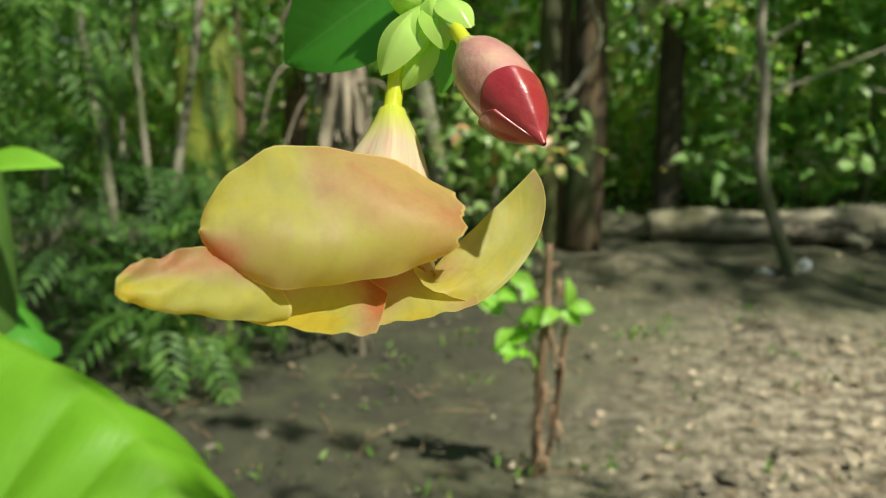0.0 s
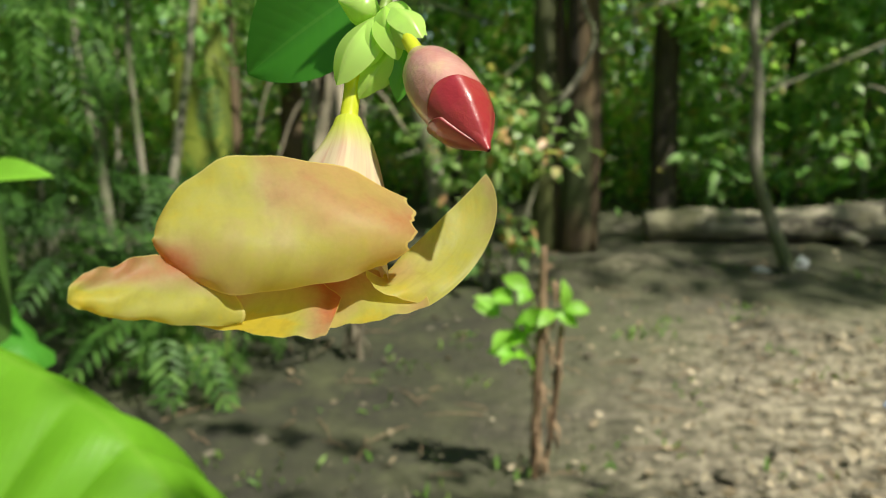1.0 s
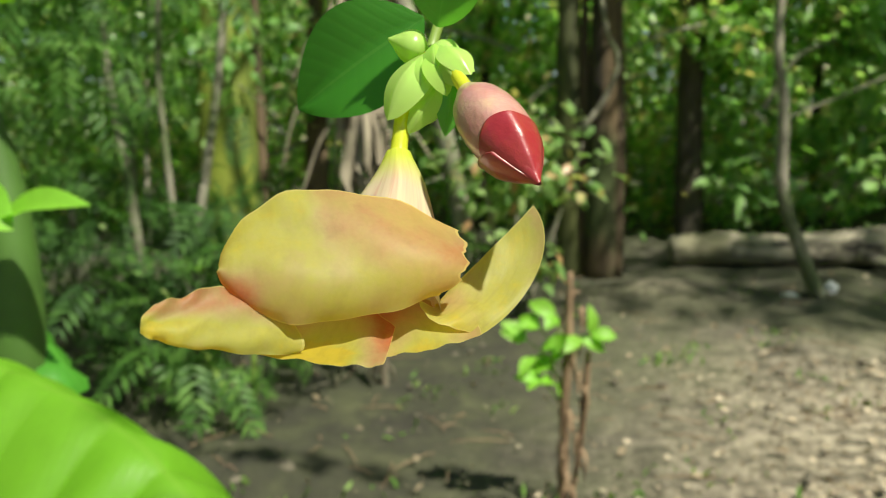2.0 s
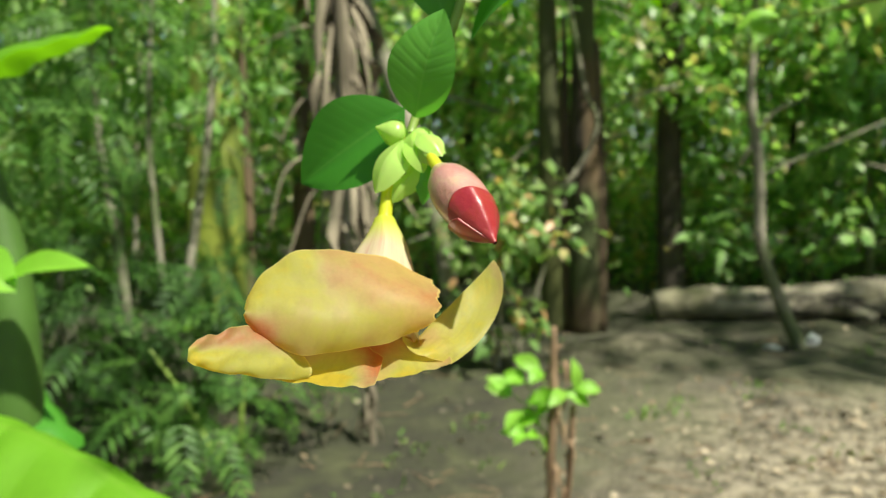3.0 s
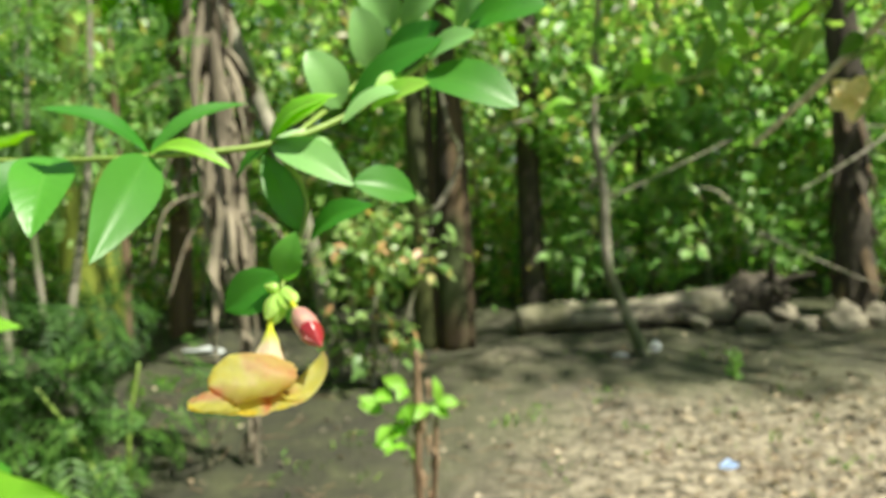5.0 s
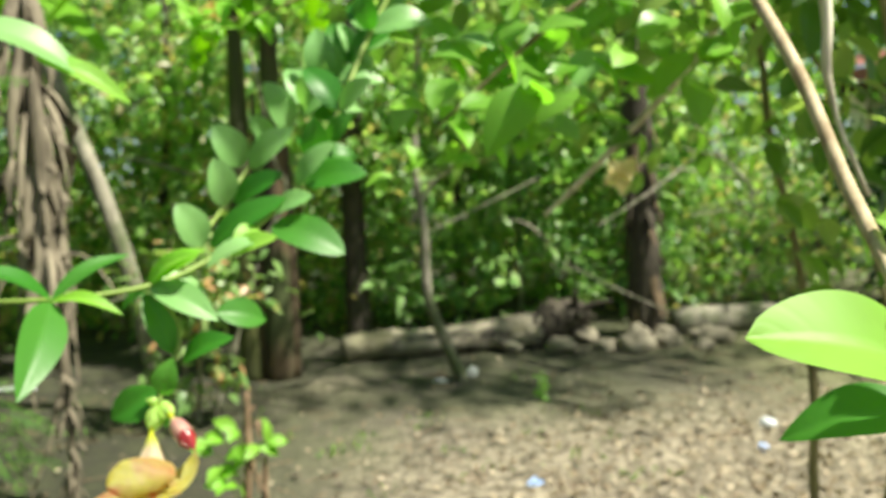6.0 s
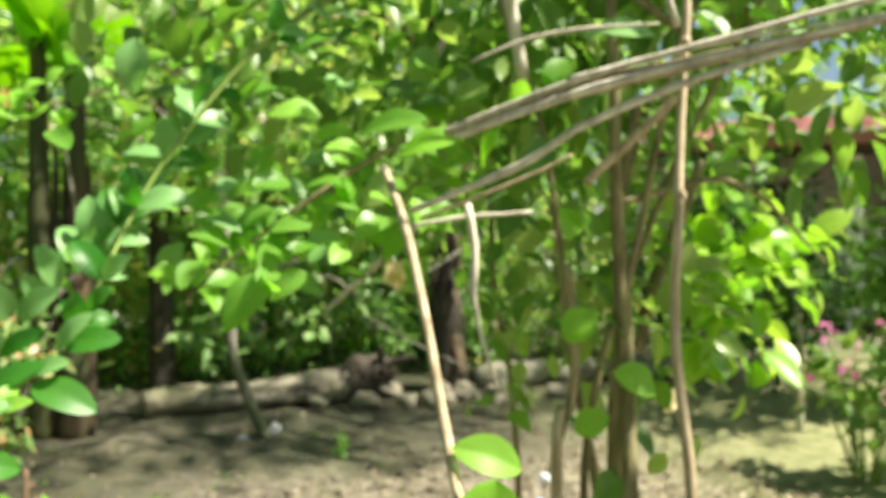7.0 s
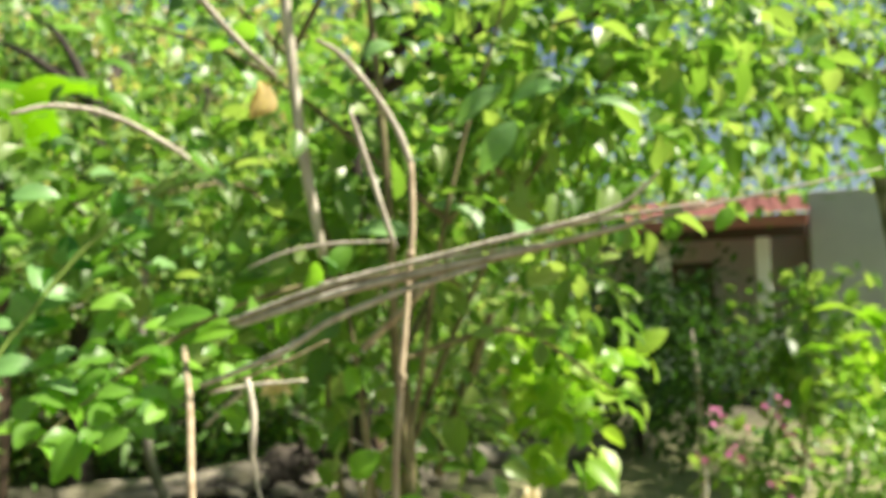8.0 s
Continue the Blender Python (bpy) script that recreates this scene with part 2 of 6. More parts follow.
M_CANE_GREY = bark("dead_cane_grey", (0.40, 0.35, 0.27), (0.86, 0.80, 0.68), 60, (1, 1, 0.15), 0.8, 0.001)
M_BANANA = leaf_near("banana_leaf_bright", (0.11, 0.30, 0.010), (0.24, 0.42, 0.06), 0.5, 0.48, 42.0, 0.0012, (1.8, 1.7, 0.6))
M_BANSTEM = plain("banana_stalk_green", (0.05, 0.11, 0.018), 0.55, 18, 0.4, deep=0.002)
M_SHEATH = bark("banana_sheath_olive_brown", (0.07, 0.10, 0.014), (0.27, 0.31, 0.038), 8, (1, 1, 0.08), 0.7, 0.008)
M_SHEATH_DARK = bark("banana_sheath_dark", (0.035, 0.04, 0.012), (0.11, 0.12, 0.025), 8, (1, 1, 0.08), 0.8, 0.008)
M_SHEATH_DRY = bark("dry_sheath_rust", (0.06, 0.042, 0.025), (0.19, 0.13, 0.075), 12, (1, 1, 0.08), 0.9, 0.008)
M_DRY = bark("dead_leaf_tan", (0.10, 0.082, 0.058), (0.34, 0.29, 0.215), 14, (1, 1, 0.1), 0.9, 0.004)
M_BARK = bark("tree_bark_dark", (0.024, 0.019, 0.013), (0.085, 0.07, 0.05), 16, (1, 1, 0.3), 0.9, 0.012)
M_ROTTEN = bark("rotten_sheath_rust_and_moss", (0.018, 0.014, 0.009), (0.10, 0.066, 0.034), 9, (1, 1, 0.1), 0.9, 0.008, moss=(0.045, 0.06, 0.018))
M_BARK_GREY = bark("tree_bark_grey_moss", (0.13, 0.118, 0.09), (0.34, 0.31, 0.25), 22, (1, 1, 0.35), 0.9, 0.006, moss=(0.09, 0.11, 0.05))
M_TRUNK = bark("bush_trunk_olive_brown", (0.12, 0.10, 0.045), (0.38, 0.33, 0.17), 40, (1, 1, 0.2), 0.8, 0.002)
M_LOG = bark("weathered_log", (0.03, 0.026, 0.02), (0.40, 0.35, 0.275), 15, (0.25, 1, 1), 0.9, 0.012, moss=(0.16, 0.15, 0.09))
M_STONE = plain("field_stone", (0.21, 0.185, 0.14), 0.9, 9, 0.5, deep=0.02)
M_STICK = bark("dry_stick_orange_brown", (0.14, 0.085, 0.05), (0.36, 0.24, 0.155), 60, (1, 1, 0.2), 0.85, 0.002)
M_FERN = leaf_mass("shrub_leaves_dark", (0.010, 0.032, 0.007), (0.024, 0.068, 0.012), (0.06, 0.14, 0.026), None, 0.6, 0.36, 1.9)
# lighter copy of M_FERN: daylight painted on the tall shrub's upper clumps
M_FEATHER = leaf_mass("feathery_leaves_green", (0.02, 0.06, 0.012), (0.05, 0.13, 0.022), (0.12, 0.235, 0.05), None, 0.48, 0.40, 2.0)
# lighter than the woods leaves: sunlight painted into the leaf colour
M_SPRAY = leaf_mass("sun_painted_leaves", (0.06, 0.16, 0.035), (0.15, 0.31, 0.075), (0.32, 0.46, 0.18), None, 0.42, 0.42, 2.0)
# the lightest tone paints the pale sky sheen on some leaves
M_BUSH = leaf_mass("bush_leaves_fresh", (0.042, 0.135, 0.014), (0.12, 0.255, 0.034), (0.28, 0.385, 0.115), None, 0.40, 0.42, 1.85)
M_WOODS = leaf_mass("woods_leaves", (0.022, 0.075, 0.014), (0.12, 0.265, 0.055), (0.33, 0.46, 0.16), (0.31, 0.25, 0.13), 0.40, 0.5, 2.1)
M_SPOT = leaf_mass("croton_leaves_rust_edged", (0.08, 0.19, 0.04), (0.18, 0.31, 0.09), (0.34, 0.43, 0.18), (0.50, 0.26, 0.14), 0.4, 0.4, odd_from=0.91)
M_LIME = leaf_mass("sapling_leaves_lime", (0.12, 0.30, 0.02), (0.22, 0.40, 0.035), (0.32, 0.48, 0.07), None, 0.4, 0.42)
M_GRASS = leaf_mass("weed_blades", (0.05, 0.13, 0.02), (0.10, 0.20, 0.04), (0.2, 0.28, 0.08), None, 0.6, 0.3)
M_LITTER = leaf_mass("dry_leaf_litter", (0.11, 0.08, 0.05), (0.27, 0.21, 0.14), (0.44, 0.37, 0.28), None, 0.9, 0.12, 1.0)
M_CLOD = plain("earth_clod", (0.13, 0.112, 0.085), 0.95, 60, 0.5, deep=0.003)
M_PINK = plain("pink_blossom", (0.55, 0.16, 0.34), 0.6, 60, 0.3, 0.3, (1.3, 1.0, 1.1))
M_FADED = plain("faded_blossom_cream", (0.80, 0.70, 0.45), 0.6, 80, 0.25, 0.4, (1.2, 1.1, 0.8))
M_ORANGE = plain("old_leaf_orange", (0.62, 0.47, 0.17), 0.6, 60, 0.4, 0.35, (1.3, 1.1, 0.6))
M_WHITE = plain("white_plastic_scrap", (0.50, 0.52, 0.55), 0.4, 30, 0.15)
M_BLUE = plain("pale_blue_wrapper", (0.34, 0.46, 0.75), 0.4, 30, 0.2)
M_ROOF = plain("faded_red_roof", (0.36, 0.14, 0.12), 0.8, 5, 0.3)
M_WALL = plain("house_plaster_grey", (0.40, 0.42, 0.43), 0.85, 3, 0.15)
M_POST = plain("white_painted_post", (0.78, 0.79, 0.79), 0.7, 12, 0.15)
M_DARK = plain("dark_timber", (0.06, 0.045, 0.035), 0.8, 8, 0.3)


# ---------------------------------------------------------------- builders
rng = np.random.default_rng(7)


def link_mesh(name, verts, faces, mat, parent=None, smooth=True, uv=None, attrs=()):
    me = bpy.data.meshes.new(name)
    verts = np.asarray(verts, np.float32)
    faces = np.asarray(faces, np.int32)
    k = faces.shape[1]
    me.vertices.add(len(verts))
    me.vertices.foreach_set("co", verts.ravel())
    me.loops.add(faces.size)
    me.loops.foreach_set("vertex_index", faces.ravel())
    me.polygons.add(len(faces))
    me.polygons.foreach_set("loop_start", np.arange(0, faces.size, k, dtype=np.int32))
    me.polygons.foreach_set("use_smooth", np.full(len(faces), smooth))
    if uv is not None:
        lay = me.uv_layers.new(name="UVMap")
        lay.data.foreach_set("uv", np.asarray(uv, np.float32)[faces.ravel()].ravel())
    for key, values in attrs:
        a = me.attributes.new(key, "FLOAT", "POINT")
        a.data.foreach_set("value", np.asarray(values, np.float32))
    me.update(calc_edges=True)
    me.validate()
    me.materials.append(mat)
    ob = new(name, me)
    ob.parent = parent
    return ob


def thing(name, label, category, group="", kind=""):
    return tagged(new(name), label, category, group, kind)


def smooth_line(pts, n):
    """A Catmull-Rom line of n points through pts."""
    p = np.asarray(pts, float)
    p = np.vstack([2 * p[0] - p[1], p, 2 * p[-1] - p[-2]])
    out = []
    for t in np.linspace(0, len(p) - 3 - 1e-6, n):
        i = int(t)
        f = t - i
        a, b, c, d = p[i:i + 4]
        out.append(0.5 * (2 * b + (c - a) * f + (2 * a - 5 * b + 4 * c - d) * f * f + (3 * b - a - 3 * c + d) * f ** 3))
    return np.array(out)


def tube_data(pts, radii, n=14, sides=8, lump=0.0):
    line = smooth_line(pts, n)
    r = np.interp(np.linspace(0, 1, n), np.linspace(0, 1, len(radii)), radii)
    tang = np.gradient(line, axis=0)
    tang /= np.linalg.norm(tang, axis=1)[:, None] + 1e-9
    ref = np.array([0.0, 1.0, 0.0]) if abs(tang[:, 1]).mean() < 0.8 else np.array([1.0, 0.0, 0.0])
    a = np.cross(tang, ref)
    a /= np.linalg.norm(a, axis=1)[:, None] + 1e-9
    b = np.cross(tang, a)
    ang = np.linspace(0, 2 * np.pi, sides, endpoint=False)
    ring = a[:, None] * np.cos(ang)[None, :, None] + b[:, None] * np.sin(ang)[None, :, None]
    rr = r[:, None] * (1 + lump * rng.normal(size=(n, sides)))
    v = (line[:, None] + ring * rr[..., None]).reshape(-1, 3)
    i, j = np.meshgrid(np.arange(n - 1), np.arange(sides), indexing="ij")
    k = (j + 1) % sides
    f = np.stack([i * sides + j, i * sides + k, (i + 1) * sides + k, (i + 1) * sides + j], -1).reshape(-1, 4)
    # close both ends with a centre point
    m = len(v)
    v = np.vstack([v, line[0], line[-1]])
    e0 = np.stack([np.full(sides, m), (np.arange(sides) + 1) % sides, np.arange(sides), np.full(sides, m)], -1)
    return v, f, e0


def tube(name, pts, radii, mat, parent=None, n=14, sides=8, lump=0.0):
    v, f, _ = tube_data(pts, radii, n, sides, lump)
    ends = len(v) - 2
    last = (n - 1) * sides
    half = sides // 2
    caps = [[ends, (2 * q + 2) % sides, 2 * q + 1, 2 * q] for q in range(half)]
    caps += [[ends + 1, last + 2 * q, last + 2 * q + 1, last + (2 * q + 2) % sides] for q in range(half)]
    return link_mesh(name, v, np.vstack([f, caps]), mat, parent)


def join_tubes(name, lines, mat, parent=None, n=8, sides=5):
    vs, fs, o = [], [], 0
    for pts, radii in lines:
        v, f, _ = tube_data(pts, radii, n, sides)
        vs.append(v)
        fs.append(f + o)
        o += len(v)
    return link_mesh(name, np.vstack(vs), np.vstack(fs), mat, parent)


def leaf_form(nl, nw, width, fold=0.12, curl=0.25, wave=0.0, blunt=0.85, belly=0.8):
    """A leaf of length 1 along x with its upper face to +z."""
    u = np.linspace(0, 1, nl + 1)
    s = np.linspace(-1, 1, nw + 1)
    half = 0.5 * width * np.sin(np.pi * np.clip(u, 0, 1) ** belly) ** blunt
    half[0] = 0.02 * width
    half[-1] = 0.004
    uu, ss = np.meshgrid(u, s, indexing="ij")
    y = half[:, None] * ss
    z = fold * np.abs(y) - curl * uu ** 2 + wave * np.sin(uu * 9 + ss * 2) * np.abs(ss) * width
    v = np.stack([uu, y, z], -1).reshape(-1, 3)
    i, j = np.meshgrid(np.arange(nl), np.arange(nw), indexing="ij")
    w = nw + 1
    f = np.stack([i * w + j, (i + 1) * w + j, (i + 1) * w + j + 1, i * w + j + 1], -1).reshape(-1, 4)
    uv = np.stack([uu, 0.5 + 0.5 * ss], -1).reshape(-1, 2)
    return v, f, uv


def unit(a):
    return a / (np.linalg.norm(a, axis=-1, keepdims=True) + 1e-9)


def scatter(name, pos, size, along, normal, form, mat, parent=None, widen=None):
    """One mesh of many leaves: form set at every pos, pointing along, facing normal."""
    v, f, _ = form
    x = unit(along)
    y = unit(np.cross(normal, x))
    z = np.cross(x, y)
    w = size if widen is None else size * widen
    out = (pos[:, None] + v[None, :, 0:1] * (x * size[:, None])[:, None] + v[None, :, 1:2] * (y * w[:, None])[:, None]
           + v[None, :, 2:3] * (z * size[:, None])[:, None])
    faces = (f[None] + (np.arange(len(pos)) * len(v))[:, None, None]).reshape(-1, 4)
    return link_mesh(name, out.reshape(-1, 3), faces, mat, parent)


def cloud(centre, radii, clumps, each, spread, floor=-9.0):
    """Leaf places gathered in clumps inside an ellipsoid, denser to its skin."""
    d = unit(rng.normal(size=(clumps, 3))) * (rng.random((clumps, 1)) ** 0.45)
    c = np.array(centre) + d * np.array(radii)
    p = np.repeat(c, each, 0) + rng.normal(size=(clumps * each, 3)) * spread
    p = p[p[:, 2] > floor]
    out = unit(p - np.array(centre) + rng.normal(size=p.shape) * 0.3 * np.mean(radii))
    return p, out


def leafy(name, p, out, size, vary, form, mat, parent=None, droop=0.35, flat=0.9, jitter=0.8):
    n = len(p)
    along = unit(out * 0.7 + rng.normal(size=(n, 3)) * 0.7 + np.array([0, 0, -droop]))
    normal = unit(np.array([0, 0, flat * 0.7]) + np.array(SUN_TO) * 0.95 + out * 0.45 + rng.normal(size=(n, 3)) * jitter * 0.5)
    s = size * (1 + vary * rng.normal(size=n)).clip(0.45, 1.8)
    return scatter(name, p, s, along, normal, form, mat, parent)


FORM_OVAL = leaf_form(4, 2, 0.52, 0.25, 0.22)


def pinnate_form(pairs=7, leaflet=0.34, width=0.28):
    """A feathery leaf of length 1: paired narrow leaflets along a drooping rib."""
    v0, f0, _ = leaf_form(2, 2, width, 0.3, 0.15)
    vs, fs = [], []
    spots = [(0.12 + 0.78 * q / (pairs - 1), sgn, 1 - 0.5 * abs(q / (pairs - 1) - 0.35)) for q in range(pairs) for sgn in (-1, 1)] + [(0.92, 0, 0.6)]
    for k, (u, sgn, s) in enumerate(spots):
        a = sgn * 0.95
        x = u + (v0[:, 0] * math.cos(a) - v0[:, 1] * math.sin(a)) * leaflet * s
        y = (v0[:, 0] * math.sin(a) + v0[:, 1] * math.cos(a)) * leaflet * s
        z = v0[:, 2] * leaflet * s - 0.3 * x ** 2
        vs.append(np.stack([x, y, z], -1))
        fs.append(f0 + k * len(v0))
    return np.vstack(vs), np.vstack(fs), None


FORM_PINNATE = pinnate_form()


def near_leaf(name, base, tip, width, face, mat, parent, curl=0.12, fold=0.25, wave=0.02, nl=16, nw=8, blunt=0.8, belly=0.85):
    """A single leaf from base to tip, upper face towards face."""
    v, f, uv = leaf_form(nl, nw, 1.0, fold, 0.0, wave, blunt, belly)
    base, tip = np.array(base, float), np.array(tip, float)
    ln = np.linalg.norm(tip - base)
    x = (tip - base) / ln
    y = unit(np.cross(np.array(face, float), x))
    z = np.cross(x, y)
    arch = curl * np.sin(np.pi * v[:, 0])
    p = base + v[:, 0:1] * x * ln + v[:, 1:2] * y * width + (v[:, 2:3] * width + arch[:, None] * ln) * z
    return link_mesh(name, p, f, mat, parent, uv=uv)


def ground_z(x, y):
    return 0.08 * np.maximum(0, np.asarray(y) - 2.5) - 0.04 * np.maximum(0, np.asarray(y) - 7)


# ---------------------------------------------------------------- ground and woods
def axis_steps(lo, hi, dense_lo, dense_hi, step, far):
    a = np.arange(dense_lo, dense_hi, step)
    left = dense_lo - np.geomspace(step, dense_lo - lo, far)
    right = a[-1] + np.geomspace(step, hi - a[-1], far)
    return np.concatenate([left[::-1], a, right])


def build_ground():
    gx = axis_steps(-150, 150, -4, 7, 0.05, 24)
    gy = axis_steps(-150, 150, -2, 7, 0.05, 24)
    xx, yy = np.meshgrid(gx, gy, indexing="ij")
    zz = ground_z(xx, yy)
    near = (np.abs(xx) < 9) & (np.abs(yy) < 9)
    lump = np.zeros_like(zz)
    for i, j in zip(*np.nonzero(near)):
        p = Vector((xx[i, j], yy[i, j], 0))
        lump[i, j] = 0.022 * noise.noise(p * 2.1) + 0.012 * noise.noise(p * 6.3) + 0.007 * noise.noise(p * 17)
    zz = zz + lump
    # a low heap of earth, and rougher soil beside the log
    zz += 0.07 * np.exp(-(((xx - 0.42) / 0.32) ** 2 + ((yy - 4.15) / 0.28) ** 2))
    zz += 0.035 * np.exp(-(((xx - 1.15) / 0.4) ** 2 + ((yy - 3.75) / 0.2) ** 2))
    # pale leaf litter at front right, its paleness also painting the sunlit ground
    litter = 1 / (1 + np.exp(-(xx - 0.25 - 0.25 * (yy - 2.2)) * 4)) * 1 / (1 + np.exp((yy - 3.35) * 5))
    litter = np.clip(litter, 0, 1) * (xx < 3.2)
    # sunlit patch on the heap, painted in the pale litter tone
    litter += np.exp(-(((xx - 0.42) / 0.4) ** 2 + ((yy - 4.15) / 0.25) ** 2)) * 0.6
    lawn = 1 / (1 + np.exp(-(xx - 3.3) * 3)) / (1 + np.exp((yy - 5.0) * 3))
    # dark mud at left and by the log, tree and trunk shade painted in
    mud_shade = 0.85 / (1 + np.exp((xx + 0.02 - 0.12 * (yy - 2)) * 6)) / (1 + np.exp(-(yy - 1.2) * 4))
    mud_shade = np.maximum(mud_shade, 0.75 / (1 + np.exp(-(yy - 3.75) * 5)) / (1 + np.exp(-(xx - 0.75) * 5)) / (1 + np.exp((xx - 4.0) * 3)))
    w = len(gy)
    i, j = np.meshgrid(np.arange(len(gx) - 1), np.arange(w - 1), indexing="ij")
    f = np.stack([i * w + j, (i + 1) * w + j, (i + 1) * w + j + 1, i * w + j + 1], -1).reshape(-1, 4)
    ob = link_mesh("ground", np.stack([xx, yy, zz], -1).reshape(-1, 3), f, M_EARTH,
                   attrs=(("litter", litter.ravel().clip(0, 1)), ("lawn", lawn.ravel()), ("mud_shade", mud_shade.ravel())))
    tagged(ob, "bare grey-brown earth with moss and leaf litter", "ground", kind="structure")


build_ground()


def on_ground(x, y):
    return float(ground_z(x, y))


def woods(name, boxes, size, form, mat, label):
    """A stretch of distant growth nobody could count: clumps of leaves filling boxes."""
    ps = []
    for (x0, y0, z0, x1, y1, z1), clumps, each, spread in boxes:
        c = rng.random((clumps, 3)) * np.array([x1 - x0, y1 - y0, z1 - z0]) + np.array([x0, y0, z0])
        ps.append(np.repeat(c, each, 0) + rng.normal(size=(clumps * each, 3)) * spread)
    p = np.vstack(ps)
    out = unit(rng.normal(size=p.shape) + np.array([0, -0.5, 0.2]))
    ob = leafy(name, p, out, size, 0.3, form, mat)
    return tagged(ob, label, "woods", kind="stuff")


woods("undergrowth", [((-4.5, 5.9, 0.3, 0.0, 7.6, 3.0), 300, 26, 0.12), ((-4.0, 5.7, 0.25, 4.5, 7.2, 0.9), 260, 30, 0.12),
                      ((0.0, 5.9, 0.9, 4.8, 7.8, 3.0), 310, 26, 0.12), ((0.5, 5.25, 1.4, 3.6, 6.0, 2.3), 110, 32, 0.09), ((-1.6, 5.0, 0.9, 0.2, 5.9, 2.2), 70, 32, 0.09), ((3.0, 5.5, 0.25, 6.0, 7.0, 1.5), 150, 26, 0.14)],
      0.082, FORM_OVAL, M_WOODS, "tangle of green saplings and creepers under trees")
woods("sun_painted_understorey", [((-1.2, 5.35, 1.3, 3.8, 5.9, 2.5), 80, 17, 0.12), ((-4.0, 5.0, 1.2, -1.2, 5.9, 2.8), 80, 17, 0.13), ((0.9, 5.35, 1.35, 3.0, 5.7, 2.3), 40, 24, 0.09), ((0.95, 5.3, 0.35, 3.4, 5.9, 1.6), 100, 24, 0.085)], 0.10, FORM_OVAL, M_SPRAY, "sprays of leaves along the woods, sunlight painted into their green")
# the stretch at y -9 to -6 is unseen, added for reflections
woods("far_woods", [((-9, 8.8, 0, 10, 12.5, 6.5), 900, 22, 0.42), ((-8.5, -3, 0, -5.0, 9, 5.5), 420, 22, 0.42),
                    ((9.5, 8, 0, 16, 13, 4.2), 300, 22, 0.45), ((-8, -9, 0, 9, -6, 4.5), 320, 22, 0.45), ((10, -6, 0, 13, 4, 3.0), 160, 22, 0.42)],
      0.17, FORM_OVAL, M_WOODS, "dense green tropical woods closing the yard")
# hidden canopy, added so the deep woods below stay dark
woods("shade_canopy", [((-9, 8.2, 4.0, 9, 13, 5.0), 110, 14, 0.4)], 0.26, FORM_OVAL, M_WOODS, "unseen high canopy added to shade the forest")
woods("forest_wall", [((-14, 13, 0, 9, 17, 8.0), 520, 14, 0.9), ((-14, -4, 0, -9, 13, 8.0), 500, 14, 0.9)],
      0.55, FORM_OVAL, M_WOODS, "deep green forest beyond the nearer trees")


# ---------------------------------------------------------------- trees
def tree(name, label, line, radii, mat, crown, leaf_size, form, leaf_mat, limbs=4, clumps=90, each=26, spread=0.16, category="tree", lump=0.04):
    t = thing(name, label, category)
    tube("trunk", line, radii, mat, t, 30, 12, lump)
    top = np.array(line[-1], float)
    c, r = np.array(crown[0], float), np.array(crown[1], float)
    for k in range(limbs):
        a = k * 2 * np.pi / limbs + 0.6
        end = c + r * np.array([0.7 * np.cos(a), 0.7 * np.sin(a), 0.25 * np.sin(a * 2)])
        mid = 0.5 * (top + end) + np.array([0, 0, 0.15])
        tube("limb", [top, mid, end], [radii[-1] * 0.8, radii[-1] * 0.5, 0.008], mat, t, 10, 6)
    p, out = cloud(c, r, clumps, each, spread, 0.4)
    leafy("crown", p, out, leaf_size, 0.3, form, leaf_mat, t)
    return t


tree("shade_tree", "dark-barked tree with a leafy crown behind the log", [(0.80, 5.55, 0.2), (0.79, 5.55, 0.9), (0.80, 5.54, 1.7), (0.86, 5.5, 3.0)],
     [0.10, 0.082, 0.085, 0.06], M_BARK, ((0.7, 7.0, 3.9), (1.2, 0.8, 0.6)), 0.10, FORM_OVAL, M_WOODS, 5, 60, 24, 0.2)
tree("crooked_sapling", "thin crooked grey sapling leaning before the log", [(1.225, 4.16, 0.12), (1.12, 4.15, 0.38), (1.03, 4.15, 0.65), (1.02, 4.15, 1.05), (0.985, 4.15, 1.44), (1.05, 4.1, 2.4)],
     [0.036, 0.034, 0.030, 0.026, 0.022, 0.014], M_BARK_GREY, ((1.15, 4.2, 2.3), (0.8, 0.6, 0.6)), 0.065, FORM_OVAL, M_WOODS, 4, 46, 20, 0.14)
# the trunk's crown and limbs are unseen, added to dapple the ground
tree("brown_tree", "rough dark brown tree trunk rising among stones, unseen crown added for shade", [(2.78, 4.9, 0.15), (2.74, 4.87, 0.8), (2.72, 4.85, 1.6), (2.6, 4.8, 3.0)],
     [0.14, 0.105, 0.10, 0.075], M_BARK, ((3.3, 2.5, 3.8), (1.5, 0.8, 0.3)), 0.11, FORM_OVAL, M_WOODS, 5, 66, 13, 0.16, lump=0.10)
tree("leaning_tree", "slender grey leaning trunk behind dead fronds", [(-0.42, 4.02, 0.1), (-0.60, 4.0, 1.03), (-0.86, 4.0, 1.84), (-1.15, 4.0, 2.7)],
     [0.05, 0.045, 0.04, 0.03], M_BARK_GREY, ((-1.3, 5.2, 3.2), (1.1, 0.8, 0.5)), 0.08, FORM_OVAL, M_WOODS, 4, 60, 22, 0.18)
